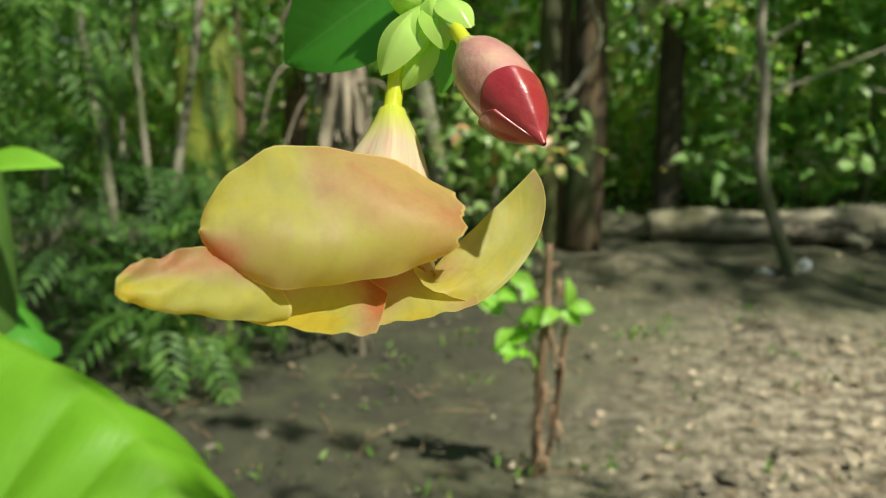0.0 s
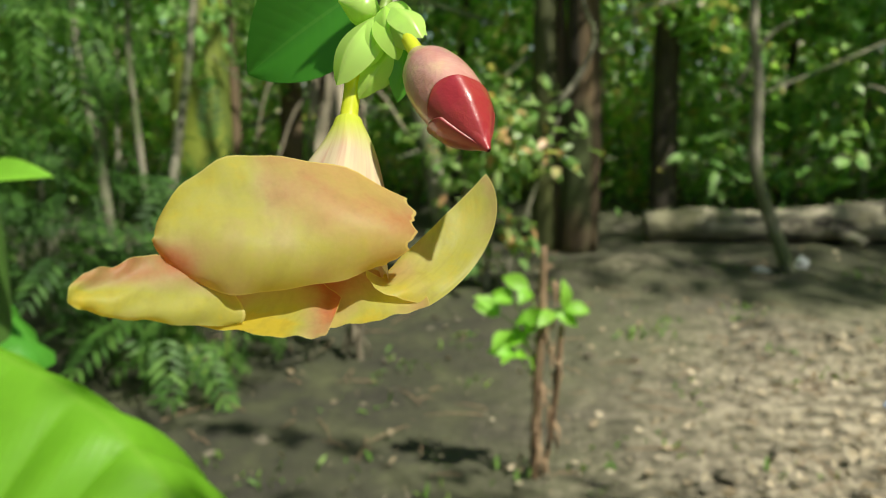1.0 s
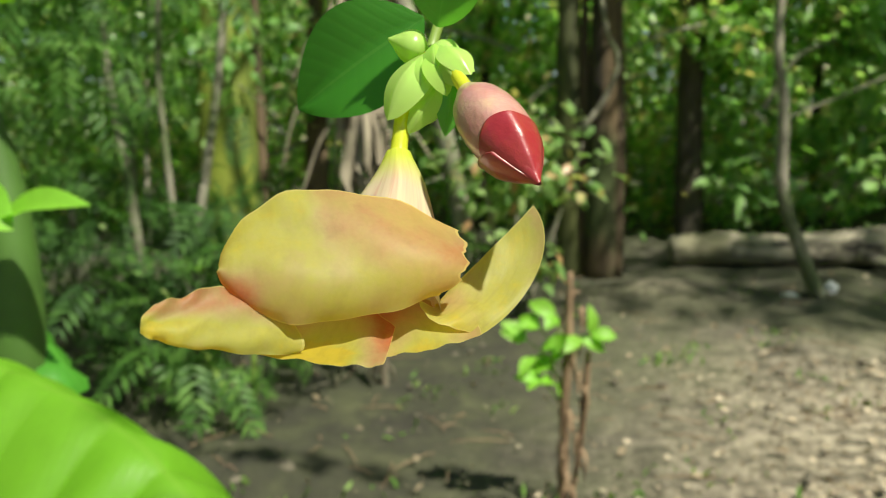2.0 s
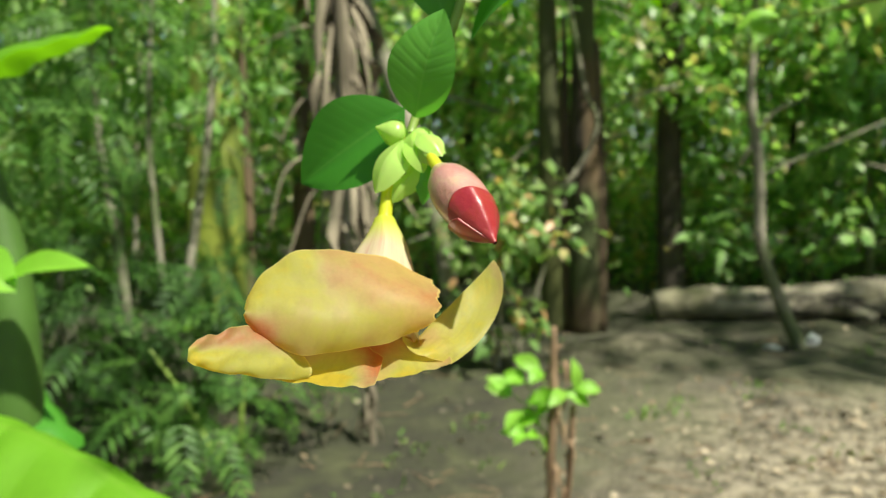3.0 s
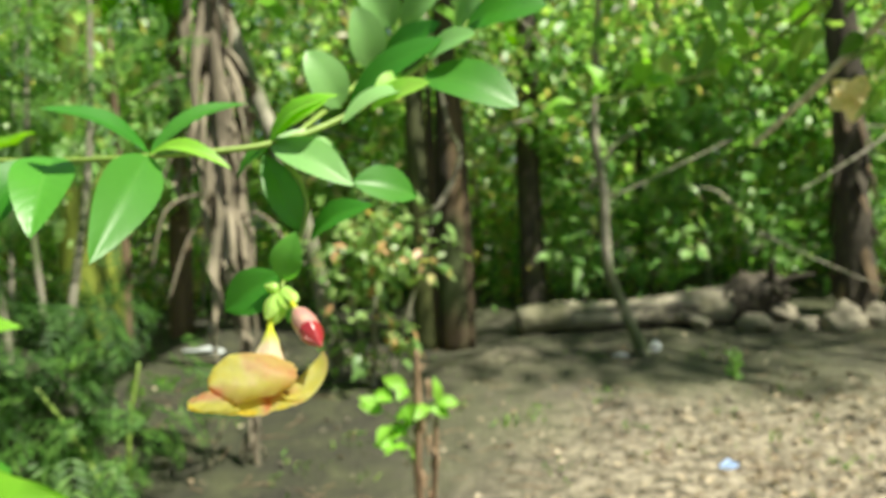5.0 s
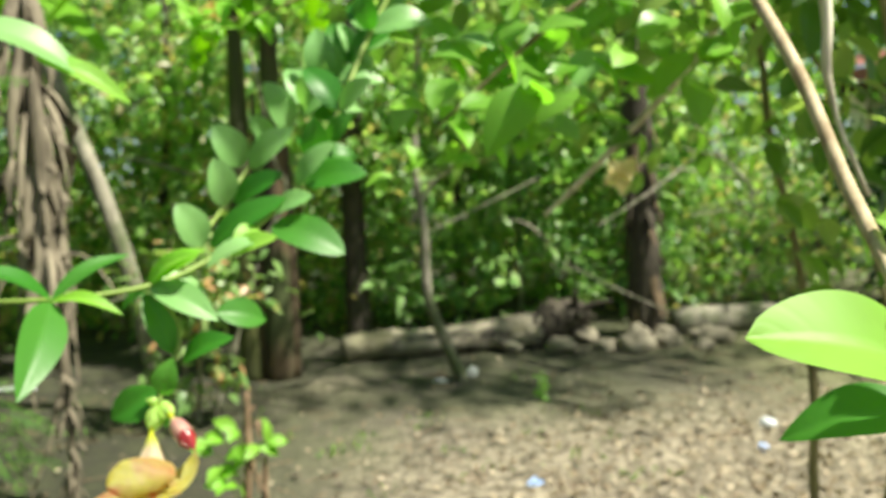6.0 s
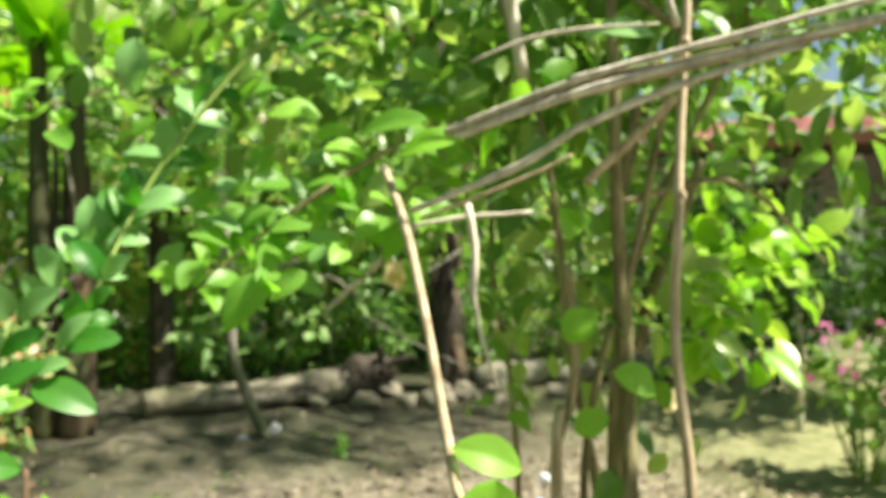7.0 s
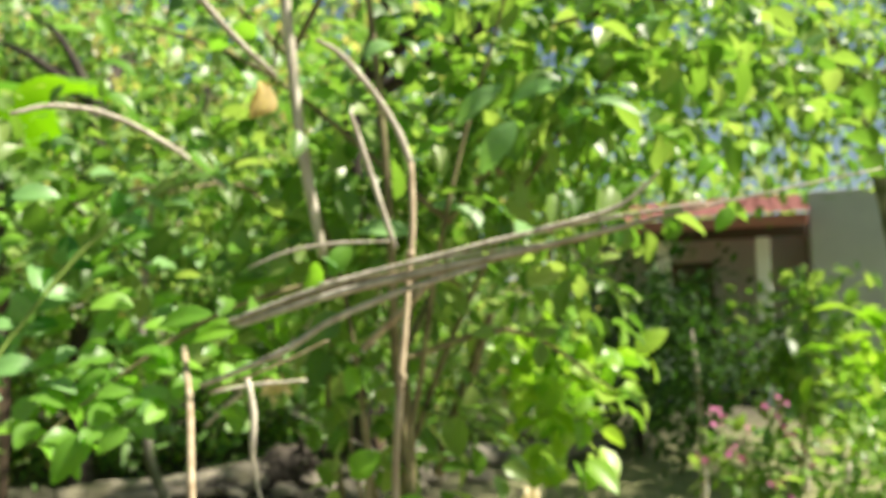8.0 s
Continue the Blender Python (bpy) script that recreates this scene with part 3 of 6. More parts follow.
for k, (x, y, r, h) in enumerate([(-3.1, 5.6, 0.05, 3.4), (-0.6, 6.0, 0.045, 3.2), (0.5, 6.9, 0.04, 3.4), (1.75, 6.3, 0.035, 3.2), (2.2, 6.0, 0.03, 3.2), (3.6, 6.2, 0.045, 3.4)]):
    z = on_ground(x, y)
    lean = 0.15 * math.sin(k * 2.3)
    tree("slim_tree", "slim bare-stemmed tree at the edge of the woods", [(x, y, z - 0.05), (x + lean * 0.3, y, z + h * 0.35), (x + lean, y, z + h * 0.7), (x + lean, y, z + h)],
         [r, r * 0.85, r * 0.7, r * 0.4], M_BARK if k % 2 else M_BARK_GREY, ((x + lean, y - 0.2, 2.4), (0.7, 0.5, 0.9)), 0.08, FORM_OVAL, M_WOODS, 3, 40, 20, 0.18)


def shaggy_bark():
    """Rust-brown strips peeling from the rough trunk among the stones."""
    t = bpy.data.objects["brown_tree"]
    r = random.Random(21)
    for k in range(34):
        a = r.uniform(0, 6.28)
        z = r.uniform(0.35, 1.7)
        c = np.array([2.78 - 0.04 * z + 0.1 * math.cos(a), 4.9 - 0.03 * z + 0.1 * math.sin(a), z])
        o = np.array([math.cos(a), math.sin(a), 0])
        long_leaf("bark_strip", c, c + o * 0.035 + np.array([0, 0, -0.08]), c + o * r.uniform(0.02, 0.09) + np.array([0, 0, -r.uniform(0.16, 0.3)]), r.uniform(0.03, 0.08), M_SHEATH_DRY if k % 3 else M_BARK, t, 8, 3, 0.8)


def bare_branch(label, pts, r):
    ob = tube("bare_branch", pts, [r, r * 0.8, r * 0.35], M_BARK_GREY, None, 24, 7, 0.08)
    return tagged(ob, label, "branch", "bare branches in the woods")


for k in range(44):
    x, y, z = rng.uniform(-2.2, 4.0), rng.uniform(4.6, 5.8), rng.uniform(0.7, 2.3)
    dx, dz = rng.uniform(-0.9, 0.9), rng.uniform(-0.45, 0.45)
    bare_branch("thin bare branch crossing the undergrowth", [(x, y, z), (x + dx * 0.45, y - 0.05, z + dz * 0.6 + 0.05), (x + dx, y - 0.1, z + dz)], rng.uniform(0.006, 0.014))


def banana_plant(label, x, y, stems, fronds, seed):
    """Sheathed false stems with long arching torn leaves."""
    r = random.Random(seed)
    t = thing("banana_plant", label, "banana plant")
    z = on_ground(x, y)
    for dx, dy, rad, h, mat in stems:
        base = (x + dx, y + dy, z - 0.05)
        tube("stalk", [base, (x + dx * 1.1, y + dy, z + h * 0.4), (x + dx * 1.2, y + dy, z + h)], [rad * 1.15, rad, rad * 0.6], mat, t, 18, 14, 0.03)
        tube("dry_sheath", [(base[0] + rad * 1.0, base[1] - 0.03, z), (base[0] + rad * 1.08, base[1] - 0.02, z + h * 0.3), (base[0] + rad * 1.0, base[1], z + h * 0.75)],
             [0.03, 0.035, 0.012], M_SHEATH_DRY, t, 12, 8, 0.1)
    for k in range(fronds):
        dx, dy, rad, h, mat = stems[k % len(stems)]
        a = k * 2.4 + seed
        d = np.array([math.cos(a), math.sin(a), 0])
        b = np.array([x + dx * 1.2, y + dy, z + h - 0.05])
        long_leaf("frond", b, b + d * r.uniform(0.5, 0.8) + np.array([0, 0, r.uniform(0.3, 0.6)]), b + d * r.uniform(1.1, 1.5) + np.array([0, 0, r.uniform(-0.4, 0.1)]),
                  r.uniform(0.32, 0.42), M_BANANA, t)
    return t


def long_leaf(name, a, b, c, width, mat, parent, nl=26, nw=8, droop=0.35, pleats=30):
    """A strap leaf whose midrib runs from a over b to c, sides hanging from it."""
    u = np.linspace(0, 1, nl + 1)
    a, b, c = (np.array(q, float) for q in (a, b, c))
    mid = ((1 - u) ** 2)[:, None] * a + (2 * u * (1 - u))[:, None] * (2 * b - 0.5 * (a + c)) + (u ** 2)[:, None] * c
    tang = unit(np.gradient(mid, axis=0))
    side = unit(np.cross(tang, np.array([0, 0, 1.0])))
    up = np.cross(side, tang)
    half = 0.5 * width * np.sin(np.pi * (0.03 + 0.94 * u) ** 0.8) ** 0.55
    s = np.linspace(-1, 1, nw + 1)
    off = half[:, None] * s[None]
    ph = u[:, None] * 0.5 * pleats - 0.8 * np.abs(s)[None] + 0.9 * np.sin(u * 7.3)[:, None]
    fold = (np.abs(np.sin(ph)) - 0.5) * (0.75 + 0.45 * np.sin(u * 13 + 1))[:, None]
    pleat = 0.042 * fold * np.abs(s)[None] ** 0.6 * width / 0.35
    drop = -droop * np.abs(off) ** 1.5 / (width ** 0.5) + pleat
    p = mid[:, None] + side[:, None] * off[..., None] + up[:, None] * drop[..., None]
    i, j = np.meshgrid(np.arange(nl), np.arange(nw), indexing="ij")
    w = nw + 1
    f = np.stack([i * w + j, (i + 1) * w + j, (i + 1) * w + j + 1, i * w + j + 1], -1).reshape(-1, 4)
    uu, ss = np.meshgrid(u, 0.5 + 0.5 * s, indexing="ij")
    return link_mesh(name, p.reshape(-1, 3), f, mat, parent, uv=np.stack([uu, ss], -1).reshape(-1, 2))


shaggy_bark()
banana_plant("twin banana stalks, one mossy green, one rotten brown", 0.14, 4.58,
             [(-0.11, 0.02, 0.07, 2.3, M_SHEATH_DARK), (0.055, -0.03, 0.085, 2.1, M_ROTTEN)], 5, 1)
banana_plant("stout olive banana stalk edged with rust-brown sheath", -2.02, 4.85, [(0.0, 0.0, 0.19, 2.6, M_SHEATH), (0.36, 0.5, 0.07, 2.2, M_SHEATH_DRY)], 6, 3)


# ---------------------------------------------------------------- log, stones, litter
def build_log():
    t = thing("fallen_log", "weathered pale fallen log lying on the earth", "log")
    a, b = np.array([0.60, 4.86, 0.265]), np.array([1.93, 4.84, 0.30])
    ln = np.linspace(0, 1, 9)
    pts = [a + (b - a) * q + np.array([0, 0, 0.012 * math.sin(q * 9)]) for q in ln]
    tube("trunk", pts, [0.094, 0.092, 0.096, 0.09, 0.095, 0.1, 0.098, 0.11, 0.12], M_LOG, t, 60, 18, 0.045)
    tube("root_end", [b + np.array([-0.05, 0, 0]), b + np.array([0.14, 0.02, 0.05]), b + np.array([0.36, 0.12, 0.06])], [0.11, 0.15, 0.10], M_BARK, t, 18, 16, 0.14)
    r = random.Random(8)
    for k in range(9):
        d = np.array([r.uniform(-0.1, 0.3), r.uniform(-0.25, 0.15), r.uniform(-0.02, 0.24)])
        s = b + np.array([0.15 + 0.02 * k, 0.03, 0.04])
        tube("root", [s, s + 0.6 * d + np.array([0, 0, 0.03]), s + d], [0.04, 0.028, 0.01], M_BARK, t, 8, 6, 0.1)
    tube("branch_stub", [b + np.array([-0.35, -0.05, -0.02]), b + np.array([-0.2, -0.22, -0.08])], [0.04, 0.03], M_LOG, t, 8, 8, 0.05)


build_log()
tagged(tube("fallen_log", [(3.0, 4.95, 0.27), (3.9, 4.85, 0.27), (5.0, 4.7, 0.25)], [0.11, 0.10, 0.09], M_BARK_GREY, None, 40, 14, 0.03),
       "second mossy log lying behind the stones", "log")


def stone(x, y, size, seed, label="mossy grey field stone half sunk in earth"):
    bm = bmesh.new()
    bmesh.ops.create_icosphere(bm, subdivisions=3, radius=1)
    for v in bm.verts:
        n = noise.noise(v.co * 1.3 + Vector((seed * 3.1, 0, 0))) * 0.45 + noise.noise(v.co * 3 + Vector((0, seed, 0))) * 0.15
        v.co = v.co * (1 + n)
        v.co.x *= size[0]
        v.co.y *= size[1]
        v.co.z *= size[2]
    me = bpy.data.meshes.new("stone")
    bm.to_mesh(me)
    bm.free()
    for p in me.polygons:
        p.use_smooth = True
    me.materials.append(M_STONE)
    ob = new("stone", me)
    ob.location = (x, y, on_ground(x, y) + size[2] * 0.55)
    ob.rotation_euler = (0, 0, seed)
    return tagged(ob, label, "stone", "stones by the log")


for k, (x, y, s) in enumerate([(2.5, 4.5, (0.12, 0.1, 0.1)), (2.02, 4.68, (0.12, 0.08, 0.06)), (2.28, 4.9, (0.11, 0.1, 0.08)), (2.33, 4.62, (0.08, 0.07, 0.05)),
                               (2.75, 4.58, (0.1, 0.09, 0.08)), (3.1, 4.62, (0.14, 0.1, 0.07)), (2.62, 4.72, (0.09, 0.08, 0.09)), (3.5, 4.5, (0.12, 0.09, 0.06)),
                               (2.95, 4.45, (0.07, 0.06, 0.04))]):
    stone(x, y, s, k * 1.7 + 0.4)


def scrap(name, label, x, y, size, mat, seed, category="litter"):
    """A crumpled scrap lying on the ground."""
    r = np.random.default_rng(seed)
    bm = bmesh.new()
    bmesh.ops.create_icosphere(bm, subdivisions=2, radius=1)
    for v in bm.verts:
        v.co = Vector((v.co.x * size[0], v.co.y * size[1], v.co.z * size[2])) * (1 + 0.25 * r.normal())
    me = bpy.data.meshes.new(name)
    bm.to_mesh(me)
    bm.free()
    me.materials.append(mat)
    ob = new(name, me)
    ob.location = (x, y, on_ground(x, y) + size[2] * 0.7)
    return tagged(ob, label, category)


scrap("plastic_scrap", "crumpled white plastic scrap on the earth", 1.08, 4.16, (0.04, 0.025, 0.018), M_WHITE, 1)
scrap("plastic_cup", "small white crumpled cup on the earth", 1.30, 4.25, (0.03, 0.03, 0.035), M_WHITE, 2)
scrap("wrapper", "pale blue crumpled wrapper on dry litter", 1.11, 2.60, (0.03, 0.025, 0.018), M_BLUE, 3)
scrap("wrapper", "pale blue crumpled wrapper on dry litter", 2.2, 2.7, (0.025, 0.02, 0.015), M_BLUE, 4)
scrap("plastic_scrap", "crumpled white plastic scrap on the earth", 2.4, 2.95, (0.04, 0.035, 0.025), M_WHITE, 5)
scrap("plastic_scrap", "flattened white plastic scrap by banana stalk", -1.35, 4.75, (0.12, 0.05, 0.02), M_WHITE, 6)


def litter_and_weeds():
    n = 42000
    x = rng.uniform(-1.6, 3.6, n)
    y = rng.uniform(0.6, 4.6, n)
    keep = rng.random(n) < np.clip(0.03 + 0.8 / (1 + np.exp(-(x - 0.55 - 0.3 * (y - 2.2)) * 4)) / (1 + np.exp((y - 3.2) * 4)), 0, 1)
    x, y = x[keep], y[keep]
    p = np.stack([x, y, ground_z(x, y) + 0.008 + 0.012 * rng.random(len(x))], -1)
    along = rng.normal(size=p.shape) * np.array([1, 1, 0.2])
    normal = np.array([0, 0, 1]) + rng.normal(size=p.shape) * 0.5
    size = 0.008 + 0.036 * rng.random(len(p)) ** 4
    ob = scatter("leaf_litter", p, size, along, normal, leaf_form(2, 2, 0.7, 0.5, -0.35), M_LITTER)
    tagged(ob, "dry curled tan leaves strewn on the earth", "leaf litter", kind="stuff")
    c = np.stack([rng.uniform(-1.0, 1.8, 90), rng.uniform(1.4, 4.4, 90)], -1)
    q = np.repeat(c, 9, 0) + rng.normal(size=(810, 2)) * 0.045
    p = np.stack([q[:, 0], q[:, 1], ground_z(q[:, 0], q[:, 1]) - 0.002], -1)
    along = rng.normal(size=p.shape) * np.array([0.6, 0.6, 0.1]) + np.array([0, 0, 0.7])
    ob = scatter("weeds", p, rng.uniform(0.015, 0.045, len(p)), along, rng.normal(size=p.shape) + np.array([0, 0, 0.4]), leaf_form(3, 2, 0.35, 0.3, 0.4), M_GRASS)
    tagged(ob, "low green weeds scattered over bare earth", "weeds", kind="stuff")


def clods_and_twigs():
    n = 2600
    x, y = rng.uniform(-1.4, 3.6, n), rng.uniform(1.5, 4.7, n)
    keep = rng.random(n) < 0.12 + 0.75 / (1 + np.exp(-(x - 0.4 - 0.25 * (y - 2.2)) * 4)) / (1 + np.exp((y - 3.5) * 4))
    x, y = x[keep], y[keep]
    m = len(x)
    octa = np.array([(1, 0, 0), (-1, 0, 0), (0, 1, 0), (0, -1, 0), (0, 0, 1), (0, 0, -1)], float)
    tri = np.array([(0, 2, 4), (2, 1, 4), (1, 3, 4), (3, 0, 4), (2, 0, 5), (1, 2, 5), (3, 1, 5), (0, 3, 5)])
    s = 0.004 + 0.022 * rng.random(m) ** 5
    v = octa[None] * (1 + 0.35 * rng.normal(size=(m, 6, 1))) * s[:, None, None] * np.array([1.2, 1.0, 0.7])
    a = rng.uniform(0, 6.28, m)[:, None]
    v = np.stack([v[..., 0] * np.cos(a) - v[..., 1] * np.sin(a), v[..., 0] * np.sin(a) + v[..., 1] * np.cos(a), v[..., 2]], -1)
    v = v + np.stack([x, y, ground_z(x, y) + s * 0.3 + 0.004], -1)[:, None]
    f = (tri[None] + 6 * np.arange(m)[:, None, None]).reshape(-1, 3)
    tagged(link_mesh("earth_clods", v.reshape(-1, 3), f, M_CLOD, smooth=False), "crumbled pale clods of dry earth", "earth clods", kind="stuff")
    lines = []
    for k in range(230):
        px, py = rng.uniform(-1.3, 3.0), rng.uniform(1.8, 4.5)
        an, ln = rng.uniform(0, 6.28), rng.uniform(0.04, 0.20)
        z = on_ground(px, py) + 0.012
        d = np.array([math.cos(an), math.sin(an), 0]) * ln
        p = np.array([px, py, z])
        lines.append(([p, p + d * 0.5 + np.array([0.004, 0.003, 0.004]), p + d], [0.0022, 0.002, 0.001]))
    tagged(join_tubes("fallen_twigs", lines, M_STICK, None, 5, 5), "thin dry brown twigs fallen on the earth", "twigs", kind="stuff")


litter_and_weeds()
clods_and_twigs()


# ---------------------------------------------------------------- sapling with dry stick, dead fronds, shrubs
def build_sapling():
    t = thing("sapling", "lime-leaved sapling beside a broken dry stick", "sapling")
    tube("dry_stick", [(0.0, 2.02, -0.02), (0.004, 2.0, 0.22), (0.012, 1.99, 0.42), (0.018, 1.99, 0.60)], [0.013, 0.012, 0.011, 0.007], M_STICK, t, 30, 8, 0.16)
    tube("dry_stick", [(0.02, 2.04, -0.02), (0.048, 2.02, 0.18), (0.062, 2.0, 0.40)], [0.006, 0.009, 0.008], M_STICK, t, 14, 8, 0.12)
    for k in range(26):
        h = 0.05 + 0.02 * k
        a = k * 2.4
        q = np.array([0.012 + 0.03 * (k % 2), 2.0, h])
        long_leaf("dry_strip", q, q + np.array([0.018 * math.cos(a), 0.018 * math.sin(a), 0.0]), q + np.array([0.026 * math.cos(a), 0.026 * math.sin(a), -0.05]), 0.014, M_STICK, t, 6, 2, 1.0)
    r = random.Random(5)
    for bx, bz in [(-0.11, 0.44), (-0.07, 0.47), (-0.085, 0.40), (-0.02, 0.50), (0.01, 0.43), (0.05, 0.45), (0.085, 0.455), (-0.06, 0.34), (-0.02, 0.33), (-0.03, 0.385)]:
        b = np.array([bx * 0.8, 1.99, bz - 0.01])
        for q in range(2):
            d = np.array([r.uniform(-0.8, 0.8) + bx * 7, r.uniform(-0.8, 0.3), r.uniform(-0.5, 0.6)])
            d = d / np.linalg.norm(d)
            near_leaf("leaf", b, b + d * r.uniform(0.055, 0.08), r.uniform(0.034, 0.046), (r.uniform(-.5, .5), -0.7, 0.6), M_ALLA_LIME, t, nl=6, nw=4)
        tube("twig", [(0.0, 2.0, bz - 0.08), b], [0.003, 0.0015], M_STEM, t, 6, 6)


build_sapling()


def build_dead_fronds():
    t = thing("dead_banana_fronds", "dead tan banana fronds hanging round a dry stalk", "dead fronds")
    r = random.Random(9)
    tube("stalk", [(-0.64, 2.86, -0.02), (-0.655, 2.87, 0.45), (-0.68, 2.87, 0.95), (-0.73, 2.87, 1.5), (-0.76, 2.87, 2.1)], [0.012, 0.018, 0.024, 0.03, 0.02], M_DRY, t, 40, 10, 0.18)
    for k in range(54):
        a = r.uniform(0, 6.28)
        h = r.uniform(1.0, 2.05)
        top = np.array([-0.70 - 0.05 * (h - 1.2) + 0.035 * math.cos(a), 2.86 + 0.035 * math.sin(a), h])
        ln = r.uniform(0.25, 0.7)
        s = r.uniform(0.01, 0.085) * (1.5 if k % 6 == 0 else 1.0)
        bot = top + np.array([s * math.cos(a) + r.uniform(-0.03, 0.03), s * math.sin(a), -ln])
        mid = 0.5 * (top + bot) + np.array([0.5 * s * math.cos(a) + r.uniform(-0.01, 0.01), 0.5 * s * math.sin(a), 0.05])
        long_leaf("dead_frond", top, mid, bot, r.uniform(0.02, 0.085), M_DRY, t, 16, 6, r.uniform(0.7, 1.8), 60)
    for k in range(26):
        h = r.uniform(0.12, 0.95)
        a = r.uniform(0, 6.28)
        top = np.array([-0.645 - 0.03 * h, 2.86, h])
        bot = top + np.array([0.05 * math.cos(a), 0.05 * math.sin(a), -r.uniform(0.06, 0.16)])
        long_leaf("dead_frond", top, 0.5 * (top + bot) + np.array([0.02 * math.cos(a), 0.02 * math.sin(a), 0.02]), bot, r.uniform(0.012, 0.03), M_DRY, t, 8, 4, 1.4)
    for a, b, c in [((-0.72, 2.86, 1.52), (-0.85, 2.8, 1.53), (-1.02, 2.75, 1.44)), ((-0.69, 2.86, 1.0), (-0.82, 2.8, 0.95), (-0.92, 2.76, 0.68)),
                    ((-0.69, 2.86, 1.1), (-0.9, 2.8, 1.05), (-0.98, 2.78, 0.80)), ((-0.70, 2.86, 1.25), (-0.84, 2.8, 1.28), (-0.93, 2.78, 1.12)),
                    ((-0.68, 2.86, 1.0), (-0.55, 2.8, 1.0), (-0.44, 2.78, 0.85)), ((-0.66, 2.86, 0.5), (-0.74, 2.82, 0.25), (-0.82, 2.8, 0.02))]:
        tube("leaf_stalk", [a, b, c], [0.008, 0.006, 0.003], M_DRY, t, 12, 8, 0.12)


build_dead_fronds()


def build_seedling(x, y):
    t = thing("seedling", "small green seedling on the bare earth", "seedling")
    r = random.Random(31)
    z = on_ground(x, y)
    tube("stem", [(x, y, z - 0.01), (x + 0.01, y, z + 0.07), (x + 0.005, y, z + 0.16)], [0.004, 0.003, 0.002], M_STEM, t, 8, 6)
    for k in range(12):
        b = np.array([x + 0.006, y, z + 0.03 + 0.011 * k])
        a = k * 2.4
        near_leaf("leaf", b, b + np.array([math.cos(a), math.sin(a), r.uniform(-0.1, 0.5)]) * r.uniform(0.04, 0.065), 0.026, (0, -0.6, 0.8), M_BUSH_NEAR, t, nl=6, nw=4)


build_seedling(1.5, 3.6)


def shrub(name, label, base, stems, cloud_args, size, form, mat, stem_mat, droop=0.35, jitter=0.8, lit_top_mat=None):
    t = thing(name, label, "shrub")
    for pts, radii in stems:
        tube("stem", pts, radii, stem_mat, t, 16, 7, 0.05)
    for k, args in enumerate(cloud_args):
        p, out = cloud(*args)
        # clumps above 1 m take the lighter copy, so light is in the colour
        leafy("foliage", p, out, size, 0.3, form, lit_top_mat if lit_top_mat and args[0][2] > 1 else mat, t, droop, 0.9, jitter)
    return t


shrub("leafy_shrub", "tall dark feathery green shrub on thin stems, crown painted lighter for daylight", (-1.5, 2.8),
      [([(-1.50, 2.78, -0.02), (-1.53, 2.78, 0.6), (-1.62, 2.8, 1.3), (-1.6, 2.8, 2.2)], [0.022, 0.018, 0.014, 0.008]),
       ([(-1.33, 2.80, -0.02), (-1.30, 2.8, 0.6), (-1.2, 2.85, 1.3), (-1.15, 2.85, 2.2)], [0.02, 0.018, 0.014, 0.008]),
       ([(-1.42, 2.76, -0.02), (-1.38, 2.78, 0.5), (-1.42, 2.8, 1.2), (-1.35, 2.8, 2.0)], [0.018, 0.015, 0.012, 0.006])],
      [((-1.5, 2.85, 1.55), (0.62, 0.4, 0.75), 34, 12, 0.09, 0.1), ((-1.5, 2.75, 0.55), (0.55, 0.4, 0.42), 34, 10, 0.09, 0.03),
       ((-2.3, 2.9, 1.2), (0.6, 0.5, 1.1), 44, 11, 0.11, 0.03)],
      0.15, FORM_PINNATE, M_FERN, M_BARK_GREY, lit_top_mat=M_FEATHER)
shrub("leafy_shrub", "low spreading green shrub with narrow pointed leaves", (-1.1, 2.6),
      [([(-1.05, 2.62, -0.02), (-1.03, 2.6, 0.25), (-0.98, 2.6, 0.5)], [0.012, 0.01, 0.005]), ([(-1.1, 2.6, -0.02), (-1.2, 2.55, 0.25), (-1.3, 2.5, 0.45)], [0.012, 0.01, 0.005])],
      [((-1.15, 2.6, 0.33), (0.36, 0.3, 0.26), 15, 6, 0.06, 0.02)], 0.16, FORM_PINNATE, M_FEATHER, M_STEM)
# its patches of sun are the bright leaf colour itself
shrub("leafy_shrub", "tall bright-leaved sapling shrub, patches of sun painted into its green", (-2.2, 3.4),
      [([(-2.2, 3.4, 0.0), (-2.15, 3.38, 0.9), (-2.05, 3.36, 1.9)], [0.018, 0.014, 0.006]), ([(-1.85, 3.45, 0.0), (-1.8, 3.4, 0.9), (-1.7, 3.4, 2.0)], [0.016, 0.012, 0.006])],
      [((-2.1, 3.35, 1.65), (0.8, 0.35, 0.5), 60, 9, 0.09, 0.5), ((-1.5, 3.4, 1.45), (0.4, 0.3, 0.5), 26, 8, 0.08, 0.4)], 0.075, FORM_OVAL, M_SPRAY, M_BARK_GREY)
